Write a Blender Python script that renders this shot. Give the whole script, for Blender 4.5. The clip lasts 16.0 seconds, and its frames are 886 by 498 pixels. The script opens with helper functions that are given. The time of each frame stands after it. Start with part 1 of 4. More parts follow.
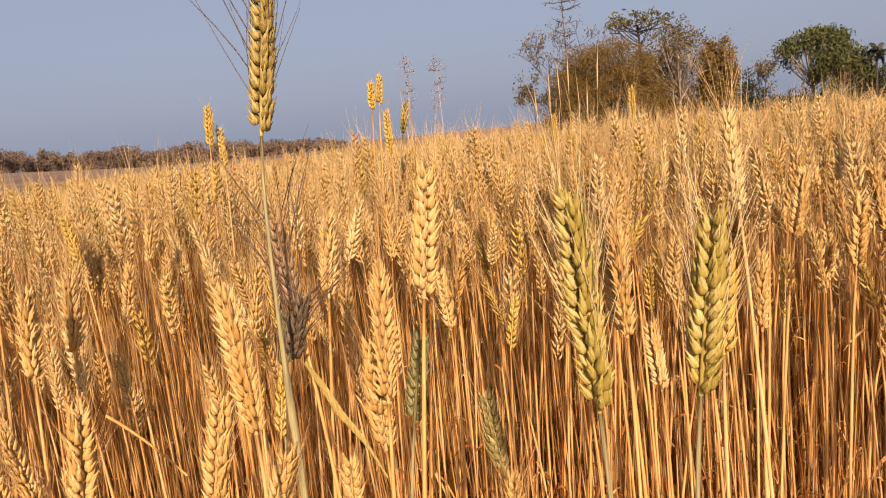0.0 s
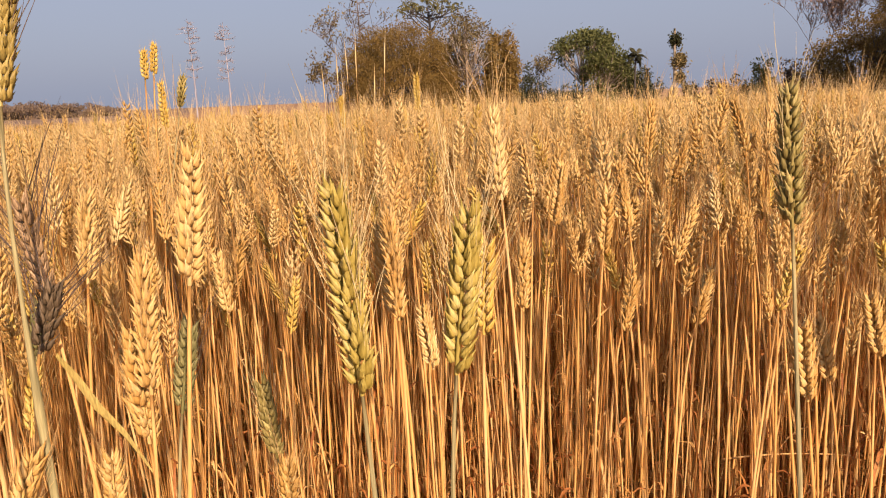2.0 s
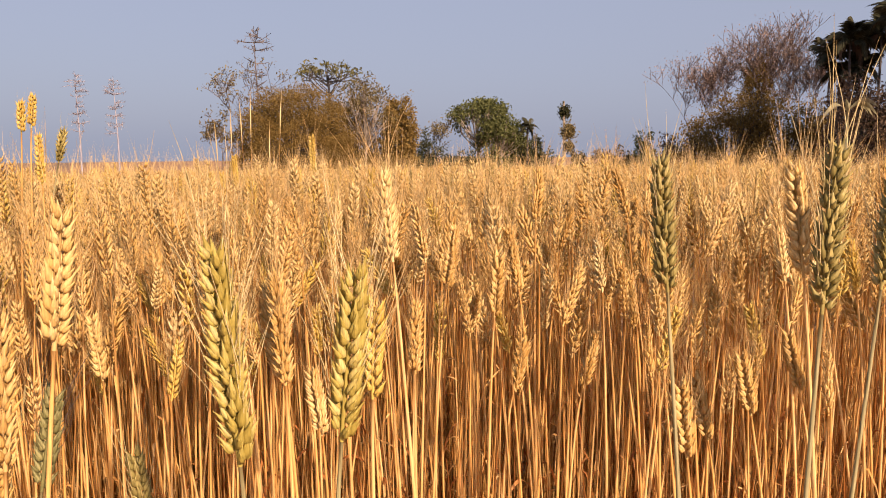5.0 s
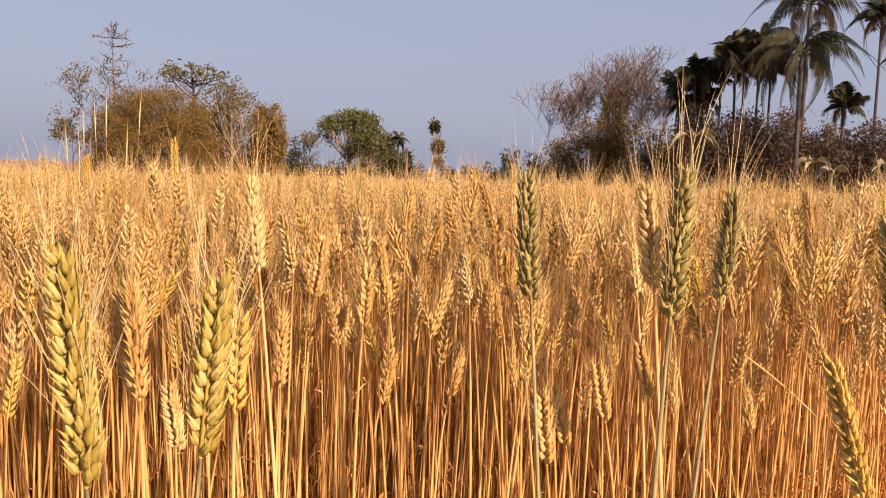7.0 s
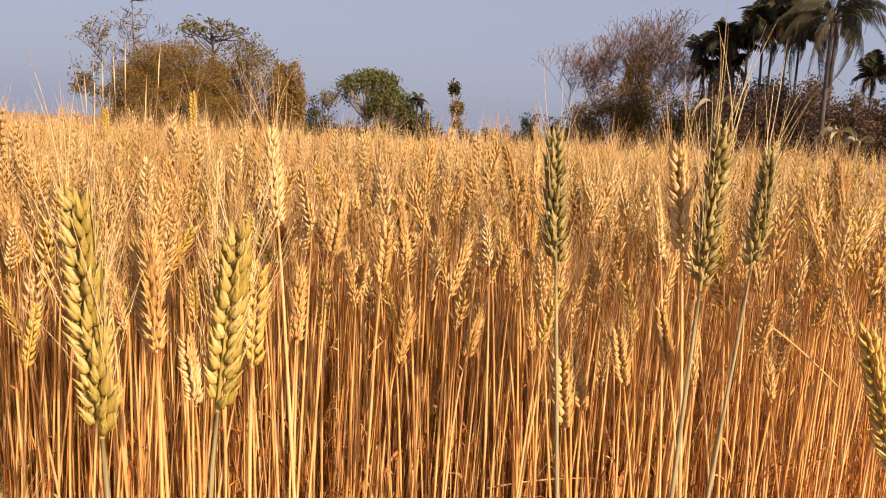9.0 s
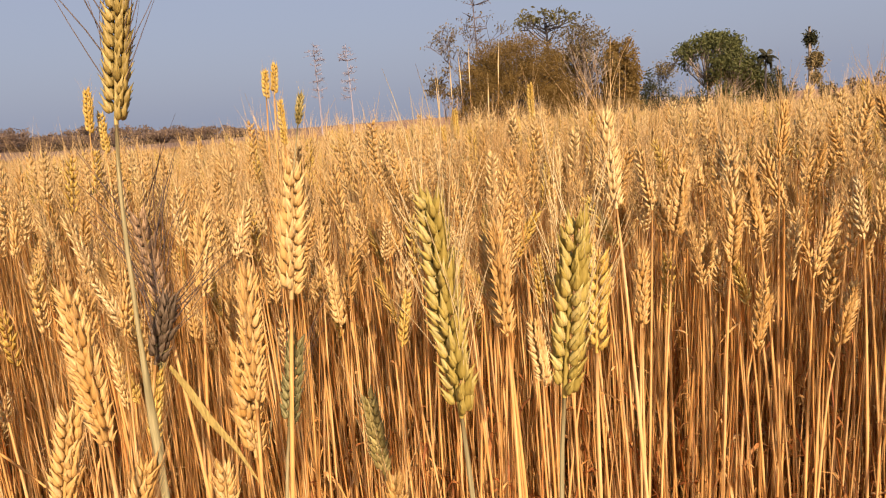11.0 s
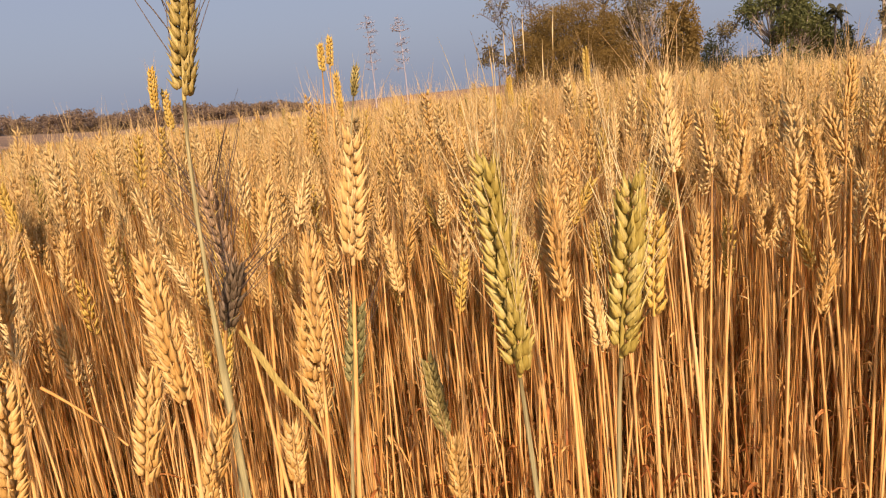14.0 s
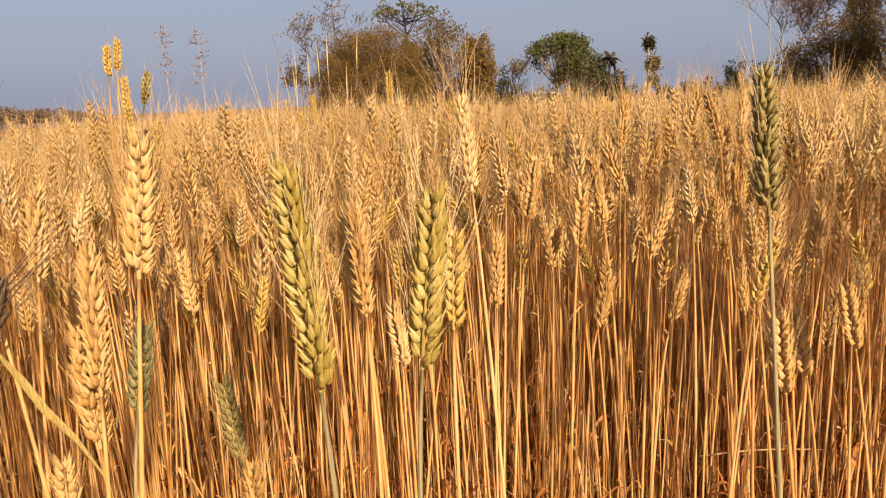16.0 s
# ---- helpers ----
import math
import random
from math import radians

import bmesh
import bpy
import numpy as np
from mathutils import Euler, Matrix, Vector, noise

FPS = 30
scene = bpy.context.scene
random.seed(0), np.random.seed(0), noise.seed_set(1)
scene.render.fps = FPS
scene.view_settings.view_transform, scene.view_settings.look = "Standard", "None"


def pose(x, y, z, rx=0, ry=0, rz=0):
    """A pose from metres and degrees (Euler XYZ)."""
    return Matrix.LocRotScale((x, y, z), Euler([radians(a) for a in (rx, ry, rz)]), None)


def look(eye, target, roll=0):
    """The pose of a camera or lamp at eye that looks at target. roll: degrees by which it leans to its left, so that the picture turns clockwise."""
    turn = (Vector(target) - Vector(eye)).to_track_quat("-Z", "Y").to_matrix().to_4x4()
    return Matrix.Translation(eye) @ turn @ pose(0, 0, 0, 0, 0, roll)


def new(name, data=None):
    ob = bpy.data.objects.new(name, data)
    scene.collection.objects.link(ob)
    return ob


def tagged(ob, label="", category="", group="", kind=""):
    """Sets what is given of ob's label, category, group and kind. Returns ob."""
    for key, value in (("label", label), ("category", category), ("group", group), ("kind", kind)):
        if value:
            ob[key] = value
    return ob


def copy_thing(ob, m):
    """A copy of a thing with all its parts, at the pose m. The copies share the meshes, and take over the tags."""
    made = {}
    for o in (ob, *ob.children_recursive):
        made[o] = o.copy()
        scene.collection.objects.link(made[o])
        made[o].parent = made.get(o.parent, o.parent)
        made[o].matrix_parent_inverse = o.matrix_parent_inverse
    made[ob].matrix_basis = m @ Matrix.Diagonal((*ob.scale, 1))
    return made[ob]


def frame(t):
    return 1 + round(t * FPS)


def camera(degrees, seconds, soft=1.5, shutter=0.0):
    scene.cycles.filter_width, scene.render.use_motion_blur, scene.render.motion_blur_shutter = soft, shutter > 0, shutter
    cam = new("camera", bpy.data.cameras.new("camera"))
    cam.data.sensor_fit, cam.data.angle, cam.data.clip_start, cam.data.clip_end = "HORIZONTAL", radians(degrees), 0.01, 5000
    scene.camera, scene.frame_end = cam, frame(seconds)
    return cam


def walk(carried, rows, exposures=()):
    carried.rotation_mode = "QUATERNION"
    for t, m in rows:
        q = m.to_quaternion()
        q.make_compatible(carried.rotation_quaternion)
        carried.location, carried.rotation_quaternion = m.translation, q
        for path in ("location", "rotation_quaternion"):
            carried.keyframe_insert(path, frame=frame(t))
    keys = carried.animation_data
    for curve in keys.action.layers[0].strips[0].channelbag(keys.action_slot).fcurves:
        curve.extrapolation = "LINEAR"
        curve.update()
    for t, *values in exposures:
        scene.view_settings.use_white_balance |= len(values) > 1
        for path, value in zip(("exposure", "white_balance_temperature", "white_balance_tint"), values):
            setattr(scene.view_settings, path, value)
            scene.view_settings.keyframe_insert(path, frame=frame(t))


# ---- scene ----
cam = camera(62.0, 16.0, soft=1.05, shutter=0.1)
PATH = [
    (0, (-0.008, 0.011, 1.024), (-0.008, 1.987, 0.714), -5.8),
    (0.5, (0.003, 0.002, 1.028), (-0.039, 1.977, 0.716), -6.2),
    (1, (-0.001, 0.007, 1.03), (0.192, 1.961, 0.652), -4.0),
    (1.5, (0.013, 0.012, 1.026), (0.442, 1.921, 0.61), -3.0),
    (2, (0.004, 0.002, 1.029), (0.551, 1.883, 0.626), -2.3),
    (2.5, (0.005, 0.003, 1.028), (0.649, 1.86, 0.653), -2.1),
    (3, (0.008, 0.007, 1.027), (0.713, 1.844, 0.665), -1.4),
    (3.5, (0.009, 0.008, 1.027), (0.731, 1.85, 0.734), -1.2),
    (3.7, (0.007, 0.006, 1.028), (0.73, 1.848, 0.742), -0.9),
    (5.8, (0.011, -0.003, 1.03), (0.927, 1.762, 0.814), 0.0),
    (6, (0.005, -0.005, 1.032), (0.951, 1.744, 0.817), 0.4),
    (6.5, (0.012, 0.006, 1.027), (1.081, 1.683, 0.815), 1.3),
    (7, (0.009, 0.002, 1.028), (1.139, 1.639, 0.819), 1.6),
    (7.5, (0.012, 0.013, 1.02), (1.138, 1.649, 0.786), 1.8),
    (8, (0.013, 0.005, 1.023), (1.14, 1.634, 0.745), 2.2),
    (8.2, (0.013, 0.009, 1.022), (1.151, 1.629, 0.742), 2.3),
    (10.3, (0.012, 0.018, 1.023), (0.605, 1.885, 0.621), -0.9),
    (10.5, (0.014, 0.016, 1.023), (0.461, 1.93, 0.649), -2.7),
    (11, (0.017, 0.023, 1.024), (0.256, 1.977, 0.672), -4.3),
    (11.5, (0.017, 0.013, 1.026), (0.077, 1.987, 0.707), -5.9),
    (12, (0.016, 0.01, 1.025), (-0.077, 1.975, 0.66), -6.8),
    (12.5, (0.017, 0.006, 1.025), (-0.227, 1.954, 0.644), -8.0),
    (13, (0.017, 0.004, 1.026), (-0.288, 1.943, 0.641), -8.3),
    (13.5, (0.015, 0.007, 1.025), (-0.113, 1.965, 0.638), -7.4),
    (14, (0.015, 0.013, 1.023), (0.096, 1.967, 0.606), -6.0),
    (14.5, (0.015, 0.012, 1.024), (0.19, 1.959, 0.604), -5.3),
    (15, (0.014, 0.012, 1.023), (0.28, 1.951, 0.61), -4.9),
    (15.5, (0.015, 0.011, 1.018), (0.412, 1.929, 0.616), -4.9),
    (16, (0.016, 0.018, 1.016), (0.621, 1.882, 0.62), -2.5),
]
EXPOSURES = [(0.0, 0.79, 7300, 24), (2.0, 0.87, 7400, 25), (3.5, 0.91, 7450, 26), (6.0, 0.98, 7500, 27), (8.2, 0.99, 7500, 28),
             (10.5, 0.88, 7400, 25), (12.5, 0.77, 7250, 23), (14.5, 0.77, 7350, 24), (16.0, 0.83, 7400, 23)]
walk(cam, [(t, look(eye, target, roll)) for t, eye, target, roll in PATH], EXPOSURES)

# ---------------------------------------------------------------- light
SUN_AZ, SUN_EL = radians(174), radians(29)          # azimuth from +y towards +x
world = bpy.data.worlds.new("sky")
scene.world = world
world.use_nodes = True
wn = world.node_tree
sky = wn.nodes.new("ShaderNodeTexSky")
sky.sky_type, sky.sun_disc = "NISHITA", False
sky.sun_elevation, sky.sun_rotation = SUN_EL, SUN_AZ
sky.air_density, sky.dust_density, sky.ozone_density = 1.0, 4.0, 3.0
haze = wn.nodes.new("ShaderNodeMix")                # thin even haze over the whole sky
haze.data_type = "RGBA"
haze.inputs["Factor"].default_value = 0.68
haze.inputs["B"].default_value = (3.5, 4.65, 6.4, 1)
wn.links.new(sky.outputs[0], haze.inputs["A"])
wn.links.new(haze.outputs["Result"], wn.nodes["Background"].inputs[0])
wn.nodes["Background"].inputs[1].default_value = 0.058
sun = new("sun", bpy.data.lights.new("sun", "SUN"))
sun.data.energy, sun.data.angle, sun.data.color = 4.8, radians(1.5), (1.0, 0.81, 0.58)
sun_dir = Vector((math.sin(SUN_AZ) * math.cos(SUN_EL), math.cos(SUN_AZ) * math.cos(SUN_EL), math.sin(SUN_EL)))
sun.matrix_world = look(sun_dir * 50, (0, 0, 0))


# ---------------------------------------------------------------- materials
def plant_mat(name, stops, rough=0.55, patch=14.0, grain=900.0, glow=0.2, spread=(0.4, 0.35, 0.25), stretch=0.12, spec=0.3, depth=0.33):
    """A plant surface: colour varies from patch to patch, from piece to piece and along a fine grain; thin parts let light through."""
    m = bpy.data.materials.new(name)
    m.use_nodes = True
    n, l = m.node_tree.nodes, m.node_tree.links
    n.clear()
    geo, info = n.new("ShaderNodeNewGeometry"), n.new("ShaderNodeObjectInfo")
    big, fine, mp = n.new("ShaderNodeTexNoise"), n.new("ShaderNodeTexNoise"), n.new("ShaderNodeMapping")
    l.new(geo.outputs["Position"], big.inputs["Vector"])
    big.inputs["Scale"].default_value, big.inputs["Detail"].default_value = patch, 2.0
    mp.inputs["Scale"].default_value = (1, 1, stretch)
    l.new(geo.outputs["Position"], mp.inputs["Vector"])
    l.new(mp.outputs[0], fine.inputs["Vector"])
    fine.inputs["Scale"].default_value, fine.inputs["Detail"].default_value = grain, 2.0
    total = None
    for out, share in ((big.outputs["Fac"], spread[0]), (geo.outputs["Random Per Island"], spread[1]), (info.outputs["Random"], spread[2])):
        k = n.new("ShaderNodeMath")
        k.operation = "MULTIPLY_ADD"
        l.new(out, k.inputs[0])
        k.inputs[1].default_value = share
        if total:
            l.new(total, k.inputs[2])
        else:
            k.inputs[2].default_value = 0.0
        total = k.outputs[0]
    ramp = n.new("ShaderNodeValToRGB")
    l.new(total, ramp.inputs[0])
    while len(ramp.color_ramp.elements) < len(stops):
        ramp.color_ramp.elements.new(0.5)
    for e, (pos, col) in zip(ramp.color_ramp.elements, stops):
        e.position, e.color = pos, (*col, 1)
    shade = n.new("ShaderNodeMapRange")
    shade.inputs["From Min"].default_value, shade.inputs["From Max"].default_value = 0.3, 0.7
    shade.inputs["To Min"].default_value, shade.inputs["To Max"].default_value = 0.91 - depth, 0.91 + depth
    l.new(fine.outputs["Fac"], shade.inputs["Value"])
    mul = n.new("ShaderNodeVectorMath")
    mul.operation = "MULTIPLY"
    l.new(ramp.outputs[0], mul.inputs[0])
    l.new(shade.outputs[0], mul.inputs[1])
    bsdf, thin, mix, out = n.new("ShaderNodeBsdfPrincipled"), n.new("ShaderNodeBsdfTranslucent"), n.new("ShaderNodeMixShader"), n.new("ShaderNodeOutputMaterial")
    bsdf.inputs["Roughness"].default_value = rough
    bsdf.inputs["Specular IOR Level"].default_value = spec
    l.new(mul.outputs[0], bsdf.inputs["Base Color"])
    l.new(mul.outputs[0], thin.inputs["Color"])
    bump = n.new("ShaderNodeBump")
    bump.inputs["Strength"].default_value, bump.inputs["Distance"].default_value = 0.55, 0.0008
    l.new(fine.outputs["Fac"], bump.inputs["Height"])
    l.new(bump.outputs[0], bsdf.inputs["Normal"])
    mix.inputs[0].default_value = glow
    l.new(bsdf.outputs[0], mix.inputs[1])
    l.new(thin.outputs[0], mix.inputs[2])
    l.new(mix.outputs[0], out.inputs[0])
    return m


def stops(*cols):
    return [(0.22 + 0.56 * i / (len(cols) - 1), c) for i, c in enumerate(cols)]


HUSK = {
    "ripe": plant_mat("ripe_husk", stops((0.52, 0.308, 0.092), (0.655, 0.435, 0.16), (0.735, 0.55, 0.265)), 0.52, glow=0.28, depth=0.18),
    "pale": plant_mat("pale_husk", stops((0.61, 0.41, 0.15), (0.72, 0.525, 0.23), (0.80, 0.635, 0.335)), 0.52, glow=0.28, depth=0.18),
    "yellow": plant_mat("yellow_husk", stops((0.47, 0.31, 0.065), (0.62, 0.445, 0.115), (0.74, 0.575, 0.21)), 0.5, glow=0.24, depth=0.18),
    "olive": plant_mat("olive_husk", stops((0.20, 0.15, 0.04), (0.34, 0.265, 0.08), (0.57, 0.47, 0.20)), 0.5),
    "green": plant_mat("unripe_husk", stops((0.36, 0.28, 0.065), (0.52, 0.43, 0.12), (0.70, 0.61, 0.27)), 0.45, glow=0.38, depth=0.2),
    "greygreen": plant_mat("grey_green_husk", stops((0.20, 0.165, 0.055), (0.33, 0.28, 0.10), (0.54, 0.46, 0.20)), 0.5, glow=0.25, depth=0.25),
    "dark": plant_mat("dark_green_husk", stops((0.13, 0.13, 0.05), (0.22, 0.21, 0.09), (0.34, 0.32, 0.15)), 0.55),
    "dead": plant_mat("dead_husk", stops((0.21, 0.135, 0.075), (0.37, 0.255, 0.15), (0.54, 0.39, 0.245)), 0.6),
    "black": plant_mat("blighted_husk", stops((0.07, 0.05, 0.03), (0.13, 0.095, 0.06), (0.22, 0.165, 0.11)), 0.6),
    "silver": plant_mat("weathered_husk", stops((0.55, 0.395, 0.17), (0.70, 0.53, 0.25), (0.81, 0.675, 0.375)), 0.55, glow=0.24, depth=0.18),
}
AWN = {
    "ripe": plant_mat("ripe_awn", stops((0.64, 0.43, 0.17), (0.82, 0.63, 0.35)), 0.35, glow=0.42),
    "green": plant_mat("green_awn", stops((0.56, 0.46, 0.22), (0.76, 0.65, 0.40)), 0.4, glow=0.3),
    "dark": plant_mat("dark_awn", stops((0.07, 0.055, 0.05), (0.14, 0.10, 0.08)), 0.4, glow=0.1),
}
STRAW = plant_mat("straw", stops((0.55, 0.265, 0.07), (0.75, 0.45, 0.165), (0.81, 0.60, 0.31)), 0.45, patch=30, grain=700, glow=0.23, stretch=0.03, spec=0.2, depth=0.2)
OLD_STRAW = plant_mat("old_straw", stops((0.35, 0.115, 0.03), (0.55, 0.24, 0.07), (0.74, 0.43, 0.17)), 0.5, patch=30, grain=700, glow=0.2, stretch=0.03)
GREEN_STRAW = plant_mat("grey_green_straw", stops((0.27, 0.25, 0.13), (0.38, 0.35, 0.20)), 0.45, patch=30, grain=700, glow=0.1, stretch=0.03)
DRY_LEAF = plant_mat("dry_leaf", stops((0.27, 0.085, 0.026), (0.46, 0.185, 0.055), (0.72, 0.42, 0.165)), 0.6, patch=40, grain=500, glow=0.3, stretch=0.2)
FOLIAGE = {
    # olive-brown kept light and low in contrast, painting haze into the leaves
    "bamboo": plant_mat("hazed_olive_brown_leaves", stops((0.165, 0.108, 0.034), (0.21, 0.142, 0.048), (0.27, 0.19, 0.07)), 0.7, 0.9, 8, 0.4, depth=0.12, spec=0.1),
    "green": plant_mat("green_leaves", stops((0.10, 0.115, 0.045), (0.145, 0.16, 0.064), (0.20, 0.21, 0.09)), 0.6, 0.9, 8, 0.42, depth=0.15, spec=0.1),
    "dark": plant_mat("dark_leaves", stops((0.018, 0.024, 0.010), (0.034, 0.040, 0.016), (0.06, 0.062, 0.026)), 0.55, 0.9, 8, 0.15),
    "olive": plant_mat("olive_leaves", stops((0.07, 0.07, 0.03), (0.12, 0.115, 0.045), (0.19, 0.17, 0.07)), 0.6, 0.9, 8, 0.3, depth=0.15, spec=0.1),
    "dull": plant_mat("dull_green_leaves", stops((0.085, 0.065, 0.028), (0.14, 0.11, 0.048), (0.21, 0.17, 0.075)), 0.6, 0.9, 8, 0.2),
    "brush": plant_mat("dry_brush", stops((0.085, 0.056, 0.038), (0.115, 0.078, 0.054), (0.155, 0.11, 0.08)), 0.7, 0.7, 8, 0.3),
    "grey": plant_mat("grey_twigs", stops((0.12, 0.10, 0.098), (0.20, 0.17, 0.165)), 0.7, 1.0, 10, 0.05),
    "twig": plant_mat("bare_twigs", stops((0.13, 0.095, 0.085), (0.22, 0.165, 0.145)), 0.7, 1.0, 10, 0.05),
    "rosy": plant_mat("russet_leaves", stops((0.27, 0.18, 0.145), (0.40, 0.29, 0.245)), 0.7, 1.0, 10, 0.2),
    # far wood: brown lightened and flattened, distance haze put into the colour
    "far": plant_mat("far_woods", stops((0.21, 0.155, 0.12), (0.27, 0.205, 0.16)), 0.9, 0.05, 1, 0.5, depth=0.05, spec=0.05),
    # bluish paleness stands in for haze on the far trees; the stakes share it
    "pale": plant_mat("haze_tinted_pale_wood", stops((0.27, 0.27, 0.34), (0.36, 0.36, 0.44)), 0.8, 1.0, 10, 0.2),
    "banana": plant_mat("banana_leaf", stops((0.18, 0.18, 0.10), (0.40, 0.38, 0.26)), 0.4, 1.0, 6, 0.25),
    "frond": plant_mat("palm_frond", stops((0.022, 0.024, 0.013), (0.042, 0.044, 0.026), (0.07, 0.068, 0.044)), 0.7, 0.8, 8, 0.12, spec=0.1),
}
BARK = plant_mat("bark", stops((0.036, 0.033, 0.034), (0.075, 0.068, 0.068)), 0.85, 2.0, 25, 0.0, stretch=0.3)
PALE_BARK = plant_mat("pale_bark", stops((0.26, 0.22, 0.18), (0.42, 0.37, 0.31)), 0.85, 2.0, 25, 0.0, stretch=0.3)


def ground_mat():
    m = bpy.data.materials.new("dry_soil")
    m.use_nodes = True
    n, l = m.node_tree.nodes, m.node_tree.links
    bsdf, geo = n["Principled BSDF"], n.new("ShaderNodeNewGeometry")
    near, wide, fine = (n.new("ShaderNodeTexNoise") for _ in range(3))
    for tex, scale, detail in ((near, 9.0, 8.0), (wide, 0.045, 5.0), (fine, 120.0, 3.0)):
        l.new(geo.outputs["Position"], tex.inputs["Vector"])
        tex.inputs["Scale"].default_value, tex.inputs["Detail"].default_value = scale, detail
    a, b = n.new("ShaderNodeValToRGB"), n.new("ShaderNodeValToRGB")
    a.color_ramp.elements[0].position, a.color_ramp.elements[0].color = 0.3, (0.21, 0.10, 0.052, 1)
    a.color_ramp.elements[1].position, a.color_ramp.elements[1].color = 0.72, (0.43, 0.27, 0.155, 1)
    b.color_ramp.elements[0].position, b.color_ramp.elements[0].color = 0.38, (0.60, 0.57, 0.52, 1)
    b.color_ramp.elements[1].position, b.color_ramp.elements[1].color = 0.62, (0.98, 0.94, 0.86, 1)
    l.new(near.outputs["Fac"], a.inputs[0])
    l.new(wide.outputs["Fac"], b.inputs[0])
    mul = n.new("ShaderNodeVectorMath")
    mul.operation = "MULTIPLY"
    l.new(a.outputs[0], mul.inputs[0])
    l.new(b.outputs[0], mul.inputs[1])
    # a ploughed field with darker, streaked earth lies beyond the wheat
    split, edge, streak, mp = n.new("ShaderNodeSeparateXYZ"), n.new("ShaderNodeMapRange"), n.new("ShaderNodeTexNoise"), n.new("ShaderNodeMapping")
    l.new(geo.outputs["Position"], split.inputs[0])
    l.new(split.outputs["X"], edge.inputs["Value"])
    edge.inputs["From Min"].default_value, edge.inputs["From Max"].default_value = -6.0, -12.0
    mp.inputs["Scale"].default_value, mp.inputs["Rotation"].default_value = (0.05, 0.5, 1), (0, 0, radians(30))
    l.new(geo.outputs["Position"], mp.inputs["Vector"])
    l.new(mp.outputs[0], streak.inputs["Vector"])
    streak.inputs["Scale"].default_value, streak.inputs["Detail"].default_value = 0.6, 4.0
    c = n.new("ShaderNodeValToRGB")
    c.color_ramp.elements[0].position, c.color_ramp.elements[0].color = 0.40, (0.085, 0.052, 0.034, 1)
    c.color_ramp.elements[1].position, c.color_ramp.elements[1].color = 0.62, (0.27, 0.165, 0.10, 1)
    l.new(streak.outputs["Fac"], c.inputs[0])
    mix = n.new("ShaderNodeMix")
    mix.data_type = "RGBA"
    l.new(edge.outputs[0], mix.inputs["Factor"])
    l.new(mul.outputs[0], mix.inputs["A"])
    l.new(c.outputs[0], mix.inputs["B"])
    l.new(mix.outputs["Result"], bsdf.inputs["Base Color"])
    bsdf.inputs["Roughness"].default_value = 0.95
    bump = n.new("ShaderNodeBump")
    bump.inputs["Strength"].default_value, bump.inputs["Distance"].default_value = 0.6, 0.004
    l.new(fine.outputs["Fac"], bump.inputs["Height"])
    l.new(bump.outputs[0], bsdf.inputs["Normal"])
    return m


SOIL = ground_mat()


# ---------------------------------------------------------------- mesh tools
def to_mesh(name, v, f, mats, idx=None, smooth=True):
    """A mesh from arrays of points and of triangles."""
    me = bpy.data.meshes.new(name)
    v, f = np.asarray(v, np.float32), np.asarray(f, np.int32)
    me.vertices.add(len(v))
    me.vertices.foreach_set("co", v.ravel())
    me.loops.add(f.size)
    me.loops.foreach_set("vertex_index", f.ravel())
    me.polygons.add(len(f))
    me.polygons.foreach_set("loop_start", np.arange(0, f.size, 3, dtype=np.int32))
    for m in mats if isinstance(mats, (list, tuple)) else [mats]:
        me.materials.append(m)
    if idx is not None:
        me.polygons.foreach_set("material_index", np.asarray(idx, np.int32))
    me.polygons.foreach_set("use_smooth", np.full(len(f), smooth))
    me.update(calc_edges=True)
    return me


def part(name, me, parent=None, label="", m=None):
    ob = new(name, me)
    if parent:
        ob.parent = parent
    if m is not None:
        ob.matrix_basis = m
    return tagged(ob, label)


def join(*pieces):
    """Point and triangle arrays, one after the other."""
    vs, fs, at = [], [], 0
    for v, f in pieces:
        vs.append(v)
        fs.append(np.asarray(f) + at)
        at += len(v)
    return np.concatenate(vs), np.concatenate(fs)


def stamp(v, f, turn, place):
    """The template (v, f) once for each matrix of turn and each place."""
    out = np.einsum("kij,nj->kni", turn, v) + place[:, None]
    tri = f[None] + (np.arange(len(place)) * len(v))[:, None, None]
    return out.reshape(-1, 3), tri.reshape(-1, 3)


def turns(axis, spin, size):
    """Matrices that lead z to axis, spun about it and scaled."""
    axis = axis / np.linalg.norm(axis, axis=1, keepdims=True)
    side = np.cross(axis, np.where(np.abs(axis[:, :1]) < 0.9, [[1.0, 0, 0]], [[0, 1.0, 0]]))
    side /= np.linalg.norm(side, axis=1, keepdims=True)
    other = np.cross(axis, side)
    c, s = np.cos(spin)[:, None], np.sin(spin)[:, None]
    return np.stack([c * side + s * other, c * other - s * side, axis], -1) * np.reshape(size, (-1, 1, 1))


